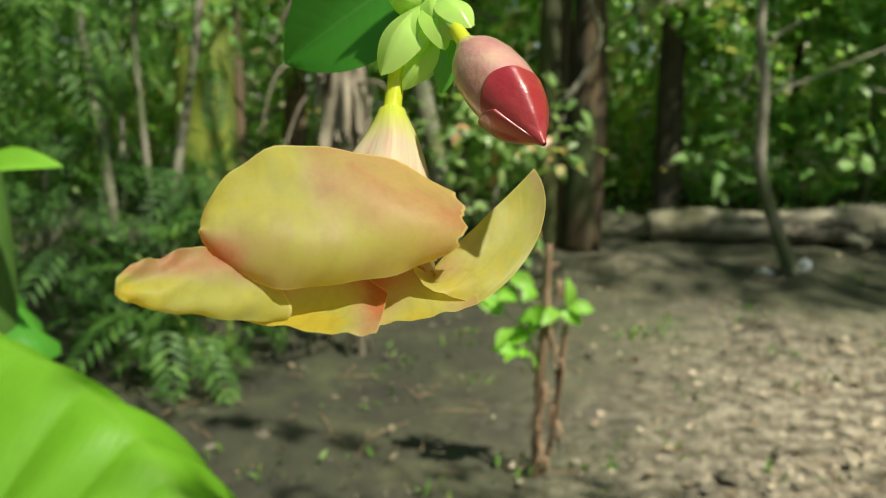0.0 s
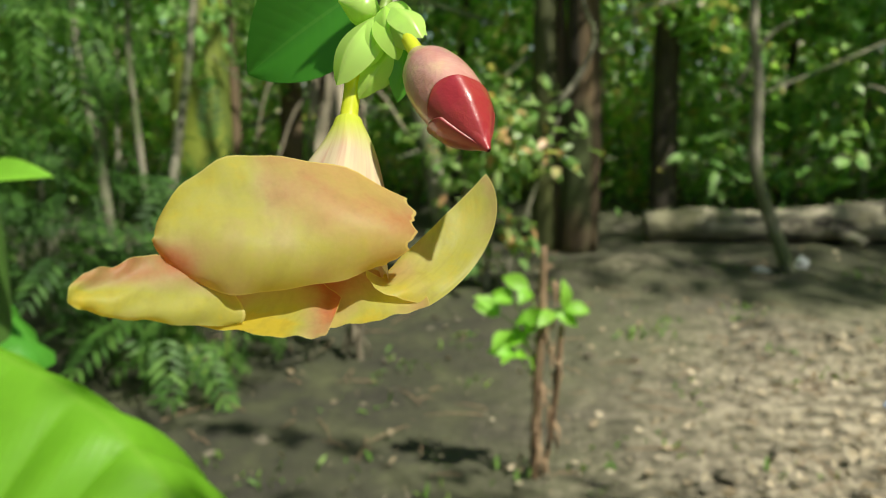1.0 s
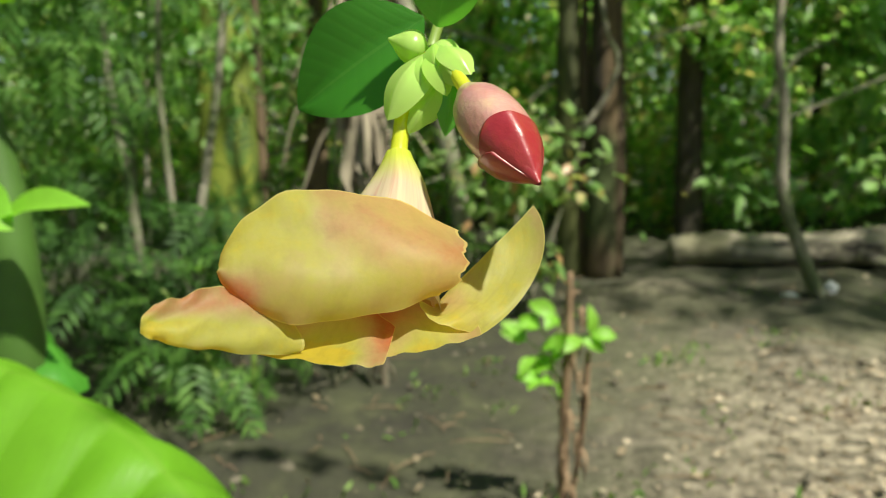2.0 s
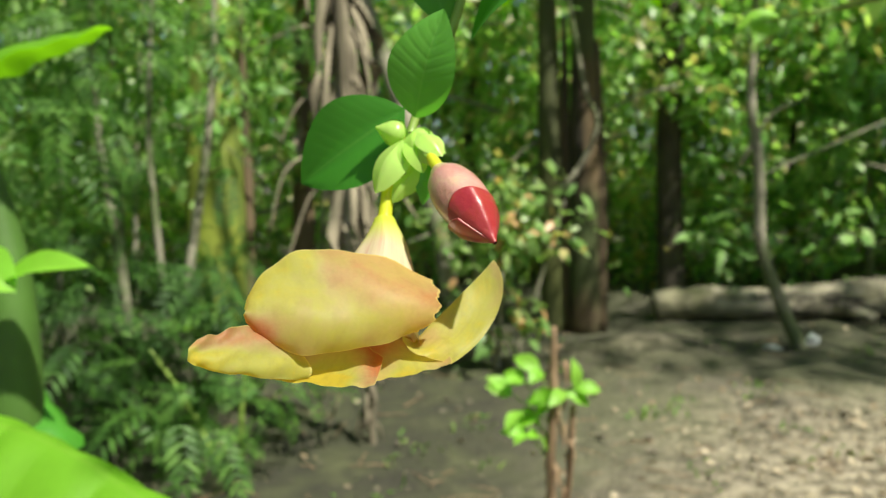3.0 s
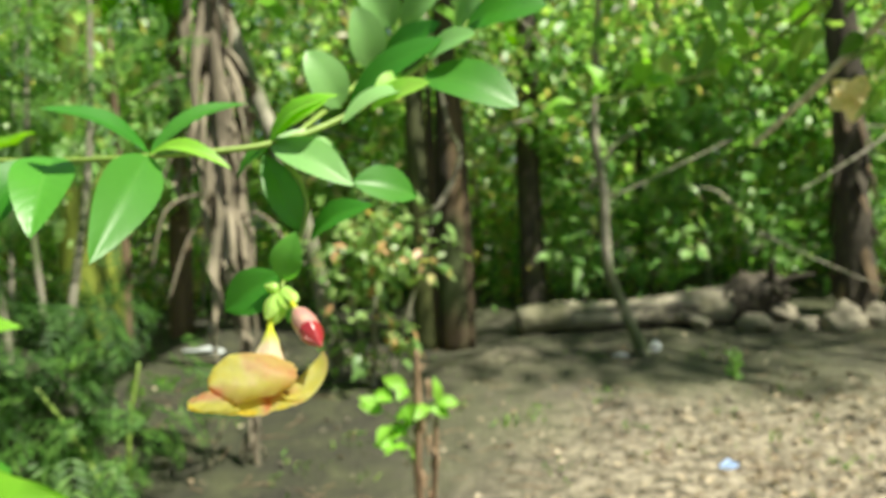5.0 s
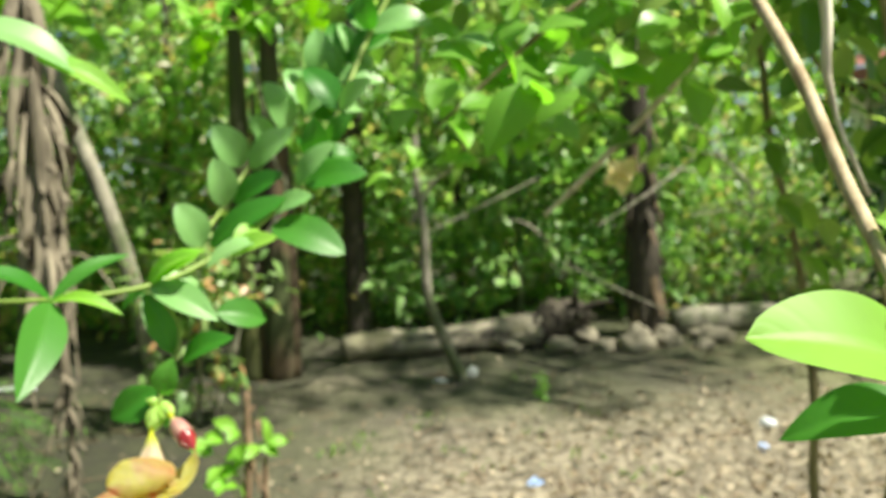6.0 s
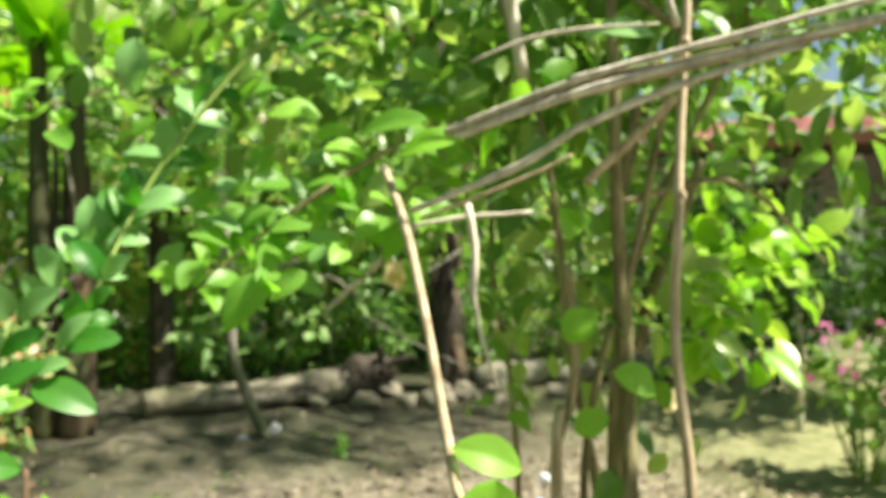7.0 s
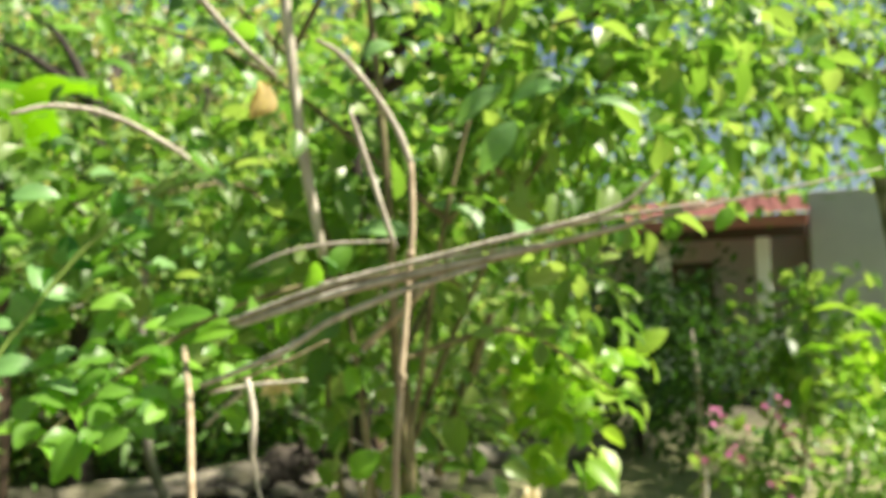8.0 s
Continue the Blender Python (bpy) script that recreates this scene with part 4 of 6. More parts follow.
shrub("rust_edged_shrub", "small shrub with rust-edged pale green leaves", (-0.2, 3.82),
      [([(-0.25, 3.82, 0.05), (-0.22, 3.8, 0.5), (-0.2, 3.8, 0.95)], [0.014, 0.012, 0.006]), ([(-0.2, 3.84, 0.05), (-0.05, 3.8, 0.5), (0.08, 3.75, 0.9)], [0.012, 0.01, 0.005]),
       ([(-0.24, 3.8, 0.08), (-0.32, 3.8, 0.5), (-0.4, 3.75, 0.85)], [0.012, 0.01, 0.005])],
      [((-0.18, 3.74, 0.82), (0.38, 0.25, 0.22), 38, 10, 0.06, 0.2), ((-0.25, 3.78, 0.45), (0.2, 0.15, 0.25), 16, 9, 0.05, 0.2)], 0.065, FORM_OVAL, M_SPOT, M_BARK_GREY)


def build_hanging_vine():
    t = tube("woody_vine", [(0.10, 4.4, 2.1), (0.20, 4.4, 1.5), (0.262, 4.4, 1.33), (0.235, 4.4, 1.19), (0.15, 4.4, 1.04), (0.05, 4.38, 0.94)],
             [0.010, 0.011, 0.012, 0.013, 0.017, 0.013], M_BARK_GREY, None, 30, 8, 0.06)
    tagged(t, "grey woody vine hooking down beside banana stalks", "vine")


build_hanging_vine()


# ---------------------------------------------------------------- young banana close by
def build_young_banana():
    t = thing("young_banana", "young banana plant with a bright pleated leaf", "banana plant")
    tube("stalk", [(-0.68, 0.88, -0.02), (-0.665, 0.88, 0.4), (-0.645, 0.88, 0.75), (-0.66, 0.88, 0.93), (-0.70, 0.85, 1.06)], [0.06, 0.044, 0.032, 0.021, 0.010], M_BANSTEM, t, 24, 14, 0.02)
    long_leaf("leaf", (-0.62, 0.76, 0.70), (-0.39, 0.68, 0.648), (-0.245, 0.575, 0.55), 0.26, M_BANANA, t, 140, 20, 1.5, 44)
    long_leaf("leaf", (-0.72, 0.90, 0.72), (-0.655, 0.90, 0.71), (-0.578, 0.90, 0.62), 0.12, M_ALLA_MID, t, 24, 8, 0.8)
    near_leaf("torn_leaf", (-0.62, 0.82, 0.83), (-0.495, 0.81, 0.855), 0.045, (0.2, -0.5, 0.8), M_ALLA_LIME, t, 0.1, 0.5)
    near_leaf("torn_leaf", (-0.64, 0.80, 0.86), (-0.575, 0.79, 0.83), 0.06, (0.2, -0.6, 0.6), M_ALLA_LIME, t, 0.1, 0.5)
    long_leaf("leaf", (-0.72, 0.80, 1.05), (-0.60, 0.82, 1.10), (-0.475, 0.84, 1.125), 0.07, M_BANANA, t, 24, 8, 0.8)


build_young_banana()


# ---------------------------------------------------------------- the flowering vine
def bezier_patch(net, nu=26, nv=20):
    """A bicubic sheet from four rows of four control places, millimetres."""
    c = np.array(net, float) * 0.001
    u, v = np.linspace(0, 1, nu + 1), np.linspace(0, 1, nv + 1)

    def basis(t):
        return np.stack([(1 - t) ** 3, 3 * t * (1 - t) ** 2, 3 * t * t * (1 - t), t ** 3], -1)
    p = np.einsum("vi,uj,ijk->uvk", basis(v), basis(u), c)
    return u, v, p


def petal(net, flush, parent, ripple=0.0006, seed=0.0, name="petal", nibble=0.0, relief=0.0007):
    u, v, p = bezier_patch(net)
    nu, nv = len(u), len(v)
    uu, vv = np.meshgrid(u, v, indexing="ij")
    nrm = unit(np.cross(np.gradient(p, axis=0), np.gradient(p, axis=1)))
    edge = np.maximum(np.abs(2 * vv - 1), np.abs(2 * uu - 1)) ** 6
    rip = ripple * (np.sin(uu * 17 + seed) * 0.6 + np.sin(uu * 31 + vv * 7 + seed * 2) * 0.4) * (0.25 + edge)
    p = p + nrm * rip[..., None]
    soft = relief * (np.sin(uu * 6.1 + vv * 2.7 + seed) + np.sin(uu * 2.3 - vv * 5.2 + seed * 3) + 0.5 * np.sin(uu * 11 + vv * 9)) * (4 * uu * (1 - uu) * 4 * vv * (1 - vv)) ** 0.5
    p = p + nrm * soft[..., None]
    if nibble:
        # a ragged outer corner
        bite = nibble * np.clip((uu - 0.82) / 0.18, 0, 1) * (0.6 + 0.5 * np.sin(vv * 21 + seed) + 0.3 * np.sin(vv * 43))
        p = p - np.gradient(p, axis=0) / (np.linalg.norm(np.gradient(p, axis=0), axis=-1, keepdims=True) + 1e-9) * bite[..., None]
    i, j = np.meshgrid(np.arange(nu - 1), np.arange(nv - 1), indexing="ij")
    f = np.stack([i * nv + j, (i + 1) * nv + j, (i + 1) * nv + j + 1, i * nv + j + 1], -1).reshape(-1, 4)
    return link_mesh(name, p.reshape(-1, 3), f, M_PETAL, parent, uv=np.stack([uu, vv], -1).reshape(-1, 2), attrs=(("flush", flush(uu, vv).ravel()),))


def spot(uu, vv, u0, v0, su, sv):
    return np.exp(-(((uu - u0) / su) ** 2 + ((vv - v0) / sv) ** 2))


def lathe(name, line, radii, mat, parent, n=24, sides=24, attr=None, ribs=0.0, count=5, twist=0.0):
    """A round body along a line, with lengthwise ribs."""
    ln = smooth_line(line, n)
    t = np.linspace(0, 1, n)
    r = np.interp(t, np.linspace(0, 1, len(radii)), radii)
    r = np.convolve(np.pad(r, 1, mode="edge"), [0.25, 0.5, 0.25], "valid") if len(radii) > 3 else r
    tang = unit(np.gradient(ln, axis=0))
    a = unit(np.cross(tang, np.array([0.2, 1.0, 0.1])))
    b = np.cross(tang, a)
    ang = np.linspace(0, 2 * np.pi, sides, endpoint=False)
    sp = ang[None] + twist * t[:, None]
    rr = r[:, None] * (1 + ribs * np.cos(count * ang)[None] * np.sin(np.pi * np.clip(t, 0, 1))[:, None])
    v = ln[:, None] + (a[:, None] * np.cos(sp)[..., None] + b[:, None] * np.sin(sp)[..., None]) * rr[..., None]
    i, j = np.meshgrid(np.arange(n - 1), np.arange(sides), indexing="ij")
    k = (j + 1) % sides
    f = np.stack([i * sides + j, i * sides + k, (i + 1) * sides + k, (i + 1) * sides + j], -1).reshape(-1, 4)
    at = () if attr is None else (("flush", attr(t[:, None], ang[None]).ravel()),)
    uv = np.stack([np.repeat(t, sides), np.tile(np.abs(ang / np.pi - 1), n)], -1)
    return link_mesh(name, v.reshape(-1, 3), f, mat, parent, uv=uv, attrs=at)


def mm(*pts):
    return [tuple(0.001 * c for c in p) for p in pts]


FLOWER_AT = pose(-0.0355, 0.1700, 0.8930, -9.55, 0.5, 6.9)
vine = thing("allamanda_vine", "flowering allamanda vine with one open yellow-peach bloom and a wine-red bud", "flowering vine")


def build_bloom():
    bloom = lathe("bloom", mm((2.0, 25, 28), (2.2, 21, 19), (1.2, 14, 8), (0, 7, -4), (-0.5, 3, -10)), [0.0032, 0.0068, 0.0105, 0.0125, 0.014], M_TUBE, vine, 26, 30, ribs=0.08)
    bloom.matrix_basis = FLOWER_AT
    tagged(bloom, "open bloom, butter yellow flushed peach")
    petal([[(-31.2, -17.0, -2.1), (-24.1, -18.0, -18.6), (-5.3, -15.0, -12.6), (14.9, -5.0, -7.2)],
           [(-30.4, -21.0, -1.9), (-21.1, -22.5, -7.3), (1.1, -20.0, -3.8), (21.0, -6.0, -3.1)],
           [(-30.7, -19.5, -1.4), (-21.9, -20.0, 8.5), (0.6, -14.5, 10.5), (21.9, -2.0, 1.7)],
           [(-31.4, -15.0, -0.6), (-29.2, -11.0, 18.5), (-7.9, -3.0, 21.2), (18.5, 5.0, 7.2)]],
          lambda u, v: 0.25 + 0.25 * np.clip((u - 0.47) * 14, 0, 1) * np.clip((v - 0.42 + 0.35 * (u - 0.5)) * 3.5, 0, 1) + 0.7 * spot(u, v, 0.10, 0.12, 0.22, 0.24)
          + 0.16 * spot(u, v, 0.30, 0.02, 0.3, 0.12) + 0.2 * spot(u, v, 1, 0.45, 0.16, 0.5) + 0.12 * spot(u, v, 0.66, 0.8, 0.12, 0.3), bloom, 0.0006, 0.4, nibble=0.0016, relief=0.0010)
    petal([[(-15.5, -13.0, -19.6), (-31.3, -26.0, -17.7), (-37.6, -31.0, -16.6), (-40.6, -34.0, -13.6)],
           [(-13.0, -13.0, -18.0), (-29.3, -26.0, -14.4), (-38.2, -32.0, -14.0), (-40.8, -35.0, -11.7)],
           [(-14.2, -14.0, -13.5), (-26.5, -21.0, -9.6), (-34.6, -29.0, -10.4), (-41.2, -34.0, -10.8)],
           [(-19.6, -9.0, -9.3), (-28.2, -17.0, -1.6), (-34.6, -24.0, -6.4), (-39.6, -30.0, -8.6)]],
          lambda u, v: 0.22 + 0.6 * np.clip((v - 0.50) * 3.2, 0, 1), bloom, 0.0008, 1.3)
    # lower petals start at the gold painted for light passing through them
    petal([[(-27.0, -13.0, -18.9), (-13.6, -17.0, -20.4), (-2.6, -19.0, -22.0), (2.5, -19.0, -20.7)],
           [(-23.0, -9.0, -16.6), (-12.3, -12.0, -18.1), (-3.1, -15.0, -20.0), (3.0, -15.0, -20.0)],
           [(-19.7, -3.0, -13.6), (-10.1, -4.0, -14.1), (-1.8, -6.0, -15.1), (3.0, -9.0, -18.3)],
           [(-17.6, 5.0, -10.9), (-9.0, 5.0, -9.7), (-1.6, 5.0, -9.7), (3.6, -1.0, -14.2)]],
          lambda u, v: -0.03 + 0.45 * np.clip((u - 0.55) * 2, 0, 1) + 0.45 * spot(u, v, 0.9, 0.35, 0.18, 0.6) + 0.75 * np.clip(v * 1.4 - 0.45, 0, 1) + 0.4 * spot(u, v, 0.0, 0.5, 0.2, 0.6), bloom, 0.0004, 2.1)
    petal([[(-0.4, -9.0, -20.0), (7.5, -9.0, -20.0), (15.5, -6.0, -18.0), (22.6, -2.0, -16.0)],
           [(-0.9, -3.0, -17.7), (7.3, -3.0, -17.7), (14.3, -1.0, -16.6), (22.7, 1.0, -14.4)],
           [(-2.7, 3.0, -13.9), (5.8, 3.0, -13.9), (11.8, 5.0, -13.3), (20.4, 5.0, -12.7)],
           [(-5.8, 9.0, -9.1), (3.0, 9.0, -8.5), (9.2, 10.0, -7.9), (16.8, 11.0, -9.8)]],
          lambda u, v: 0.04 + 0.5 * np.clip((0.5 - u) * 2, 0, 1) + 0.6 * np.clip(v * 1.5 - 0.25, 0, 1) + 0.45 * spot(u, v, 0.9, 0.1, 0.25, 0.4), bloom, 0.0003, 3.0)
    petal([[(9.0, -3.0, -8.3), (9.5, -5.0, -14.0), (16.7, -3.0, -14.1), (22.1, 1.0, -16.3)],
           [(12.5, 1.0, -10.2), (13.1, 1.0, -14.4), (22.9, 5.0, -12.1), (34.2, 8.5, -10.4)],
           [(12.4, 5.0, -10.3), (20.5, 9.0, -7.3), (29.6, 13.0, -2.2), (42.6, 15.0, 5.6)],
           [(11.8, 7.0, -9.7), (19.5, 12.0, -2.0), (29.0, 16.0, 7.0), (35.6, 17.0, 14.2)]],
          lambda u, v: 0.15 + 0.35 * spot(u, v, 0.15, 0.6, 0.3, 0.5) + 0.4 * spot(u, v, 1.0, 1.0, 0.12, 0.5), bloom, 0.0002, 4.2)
    neck = lathe("neck", mm((3.4, 27.5, 42), (2.7, 26.5, 35), (2.0, 25.2, 28), (2.0, 23.6, 24.5)), [0.0024, 0.0021, 0.0023, 0.0040], M_NECK, bloom, 14, 16)
    tagged(neck, "lime-yellow neck")


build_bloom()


def build_bud():
    """Overlapping folded petals drawn to a point."""
    girth = [0.0028, 0.0062, 0.0074, 0.0077, 0.0074, 0.0061, 0.0036, 0.0004]
    bud = lathe("bud", mm((19.6, 13.4, 41.2), (23.3, 8.0, 35.0), (27.1, 2.7, 28.9), (31.0, -2.7, 22.8), (34.8, -8, 16.6)), girth,
                M_BUD, vine, 40, 40, attr=lambda t, a: 0.17 + 0.26 * t + 0.32 * np.clip((t - 0.58) * 5, 0, 1) - 0.22 * np.exp(-((a - 3.0) / 0.8) ** 2) * (1 - t) - 0.15 * np.exp(-(t / 0.06) ** 2) + 0 * a, ribs=0.025, count=5)
    bud.matrix_basis = FLOWER_AT
    tagged(bud, "closed pointed bud, pink turning wine red")
    axis0, axis1 = np.array([19.6, 13.4, 41.2]) * 0.001, np.array([34.8, -8, 16.6]) * 0.001
    ax = unit(axis1 - axis0)
    e1 = unit(np.cross(ax, np.array([0.2, 1.0, 0.1])))
    e2 = np.cross(ax, e1)
    ln = np.linalg.norm(axis1 - axis0)
    # three folded lobes: angle and the height at which each one's hem starts
    lobes = [((-1.1, 0.64), (0.0, 0.58), (0.9, 0.55), (1.45, 0.49), (2.1, 0.56), (3.0, 0.64), 0.00045, 0.0),
             ((3.9, 0.46), (4.3, 0.44), (4.7, 0.46), (5.1, 0.50), (5.4, 0.54), (5.7, 0.6), 0.0007, 0.0),
             ((2.0, 0.72), (2.2, 0.66), (2.6, 0.61), (3.0, 0.56), (3.6, 0.52), (4.4, 0.56), 0.00095, 0.16)]
    n = 56
    for *hem, lift, warm in lobes:
        u, s = np.linspace(0, 1, n + 1), np.linspace(0, 1, n + 1)
        uu, ss = np.meshgrid(u, s, indexing="ij")
        ang = hem[0][0] + (hem[-1][0] - hem[0][0]) * ss
        t0 = np.interp(ang, [h[0] for h in hem], [h[1] for h in hem])
        ker = np.ones(9) / 9
        t0 = np.repeat(np.convolve(np.pad(t0[0], 4, mode="edge"), ker, "valid")[None], n + 1, 0)
        t = t0 + (1.0 - t0) * uu
        rise = np.clip(uu / 0.05, 0, 1) ** 0.5 * np.clip(ss / 0.03, 0, 1) ** 0.5 * np.clip((1 - ss) / 0.03, 0, 1) ** 0.5
        r = np.interp(t, np.linspace(0, 1, 8), girth) - 0.0003 + (lift + 0.0003) * rise * np.clip((1 - t) * 4, 0.12, 1)
        r = np.maximum(r, 0.00008)
        r = r + 0.0008 * np.exp(-((ang - 0.95) / 0.3) ** 2) * rise * np.clip((1 - t) * 3, 0, 1)
        p = axis0 + ax * (t * ln)[..., None] + (e1 * np.cos(ang)[..., None] + e2 * np.sin(ang)[..., None]) * r[..., None]
        i, j = np.meshgrid(np.arange(n), np.arange(n), indexing="ij")
        w = n + 1
        f = np.stack([i * w + j, (i + 1) * w + j, (i + 1) * w + j + 1, i * w + j + 1], -1).reshape(-1, 4)
        tone = 0.66 + 0.12 * t + warm * np.clip((ang - 2.3) * 1.2, 0, 1.6) * np.clip((1 - t) * 4, 0, 1)
        tone = np.where(((uu < 0.03) | (ss < 0.02) | (ss > 0.985)) & (t < 0.85), 0.34, tone)
        tagged(link_mesh("bud_petal", p.reshape(-1, 3), f, M_BUD, bud, attrs=(("flush", tone.ravel()),)), "glossy wine-red folded petal")
    return bud


build_bud()


def pod(name, a, b, r, mat, label=""):
    a, b = np.array(a, float), np.array(b, float)
    ob = lathe(name, [a, a + (b - a) * 0.33, a + (b - a) * 0.66, b], [r * 0.3, r * 0.9, r, r * 0.85, r * 0.45, r * 0.05], mat, vine, 16, 14, ribs=0.06, count=4)
    return tagged(ob, label) if label else ob


def fl(*p):
    return np.array(FLOWER_AT @ (Vector(p) * 0.001))


def build_vine():
    # sepals round the neck, and small green buds at the node
    node = fl(9, 30, 52)
    for a, b, w, face in [((9.5, 25.5, 54.5), (-0.6, 22.5, 36.2), 0.0135, (-0.45, -1, 0.55)), ((9.9, 22.7, 53), (14.6, 18.7, 41.5), 0.0075, (0.35, -1, 0.4)),
                          ((8.5, 23.5, 53), (7.5, 21.8, 40.5), 0.0075, (0.1, -1, 0.4)), ((12.6, 24.8, 46), (4.6, 24.4, 33.2), 0.0068, (0.5, -1, 0.4)),
                          ((11, 23.5, 56), (12.5, 19.5, 46.5), 0.008, (-0.3, -1, 0.6)), ((13, 22.5, 55.5), (20.5, 15.5, 46.0), 0.0085, (0.2, -1, 0.5)),
                          ((12, 22.5, 53), (18.8, 15.5, 43.0), 0.0065, (-0.5, -1, 0.1)), ((13, 26, 57), (21.5, 21, 48), 0.009, (0.8, -0.6, 0.5)),
                          ((10, 30, 52), (9.0, 28, 36), 0.012, (0.5, -1, 0.1))]:
        near_leaf("sepal", fl(*a), fl(*b), w, FLOWER_AT.to_3x3() @ Vector(face), M_CALYX, vine, 0.16, -0.5, 0.0, 12, 8, 0.7)
    near_leaf("leaf", fl(15.5, 31.5, 49), fl(13.8, 31.4, 33.6), 0.0075, FLOWER_AT.to_3x3() @ Vector((0.2, -1, 0.2)), M_ALLA_MID, vine, 0.1, 0.3, 0.0, 12, 6)
    pod("flower_bud", fl(11, 29, 56), fl(18.5, 22, 49), 0.0046, M_CALYX, "small pale green bud")
    pod("flower_bud", fl(9, 31, 56), fl(-1, 29, 59), 0.0044, M_CALYX, "small pale green bud")
    tube("flower_stalk", [fl(10, 30, 55), fl(8, 30, 48), fl(4, 28.5, 41), fl(3.2, 28, 39)], [0.002, 0.002, 0.0022, 0.0021], M_NECK, vine, 12, 10)
    tube("flower_stalk", [fl(11, 29, 55), fl(15.5, 20, 49), fl(18, 16, 44.5), fl(19.7, 13.4, 41.4)], [0.002, 0.0018, 0.002], M_NECK, vine, 10, 10)
    # stems
    joint = np.array([-0.034, 0.228, 1.040])
    tube("stem", [fl(10, 30, 54), fl(12, 33, 64), (-0.012, 0.225, 1.0), joint], [0.0017, 0.0015, 0.0017, 0.0019], M_STEM, vine, 16, 8)
    main = [(-0.32, 0.27, 1.045), (-0.192, 0.234, 1.036), (-0.112, 0.212, 1.034), joint, (0.022, 0.255, 1.063), (0.072, 0.272, 1.098), (0.101, 0.291, 1.126), (0.138, 0.311, 1.189),
            (0.21, 0.36, 1.33), (0.36, 0.36, 1.52), (0.55, 0.25, 1.62)]
    tube("stem", main, [0.0016, 0.002, 0.0022, 0.0025, 0.0028, 0.003, 0.004], M_STEM, vine, 60, 8)
    upper = [(-0.02, 0.236, 1.045), (0.019, 0.345, 1.098), (0.053, 0.395, 1.150), (0.109, 0.405, 1.207), (0.163, 0.42, 1.26), (0.229, 0.449, 1.344), (0.30, 0.46, 1.46), (0.45, 0.36, 1.6)]
    tube("stem", upper, [0.0018, 0.002, 0.0022, 0.0024, 0.003], M_STEM, vine, 40, 8)
    # leaves by the bloom
    near = [((-0.033, 0.2195, 0.953), (-0.0705, 0.223, 0.929), 0.030, (0.25, -1, 0.25), M_ALLA, 0.06),
            ((-0.0275, 0.209, 0.949), (-0.0165, 0.2, 0.981), 0.0225, (0.1, -0.8, 0.6), M_ALLA_MID, 0.1),
            ((-0.010, 0.219, 0.975), (0.034, 0.192, 0.995), 0.024, (-0.3, -0.8, 0.7), M_ALLA, 0.12),
            ((0.018, 0.240, 1.012), (0.062, 0.262, 1.001), 0.030, (0.0, -0.9, 0.5), M_ALLA, 0.08),
            ((-0.018, 0.226, 0.98), (-0.042, 0.237, 1.034), 0.025, (0.3, -1, 0.2), M_ALLA, 0.1),
            (joint, (0.021, 0.208, 1.008), 0.029, (0.1, -0.8, 0.6), M_ALLA_PALE, 0.08),
            (joint, (0.012, 0.25, 1.030), 0.024, (0.1, -0.7, 0.8), M_ALLA_PALE, 0.1)]
    # leaves along the stem above it
    stem_leaves = [
            (joint, (-0.060, 0.235, 1.018), 0.012, (0.2, -0.6, 0.8), M_ALLA, 0.1),
            (joint, (0.015, 0.212, 1.068), 0.020, (-0.3, -0.6, 0.8), M_ALLA_LIME, 0.15),
            ((0.013, 0.236, 1.052), (0.063, 0.244, 1.074), 0.022, (0.0, -0.5, 0.9), M_ALLA_PALE, 0.12),
            ((-0.106, 0.195, 1.033), (-0.114, 0.113, 0.970), 0.034, (0.6, -0.8, 0.5), M_ALLA, 0.08),
            ((-0.106, 0.195, 1.033), (-0.050, 0.178, 1.021), 0.013, (0.0, -0.7, 0.8), M_ALLA_LIME, 0.20),
            ((-0.106, 0.198, 1.034), (-0.048, 0.228, 1.067), 0.018, (0.0, -0.6, 0.9), M_ALLA, 0.12),
            ((-0.106, 0.198, 1.034), (-0.16, 0.170, 1.062), 0.026, (-0.1, -0.5, 0.9), M_ALLA, 0.1),
            ((-0.172, 0.210, 1.036), (-0.160, 0.145, 0.985), 0.036, (0.3, -0.8, 0.5), M_ALLA_MID, 0.1),
            ((-0.185, 0.220, 1.036), (-0.22, 0.19, 0.98), 0.034, (0.1, -0.8, 0.5), M_ALLA, 0.1)]
    for b, e, w, face, mat, curl in near + stem_leaves:
        near_leaf("leaf", b, e, w, face, mat, vine, curl, 0.3, 0.012)
    tube("stem", [(-0.31, 0.268, 1.05), (-0.26, 0.24, 1.20), (-0.18, 0.24, 1.262)], [0.002, 0.0018, 0.0012], M_STEM, vine, 12, 8)
    near_leaf("leaf", (-0.185, 0.24, 1.262), (-0.080, 0.258, 1.220), 0.046, (0.1, -0.6, 0.8), M_ALLA_PALE, vine, 0.1, 0.3, 0.015)
    near_leaf("leaf", (-0.12, 0.255, 1.238), (-0.046, 0.269, 1.199), 0.022, (0.2, -0.8, 0.5), M_ALLA_LIME, vine, 0.12, 0.3, 0.03)
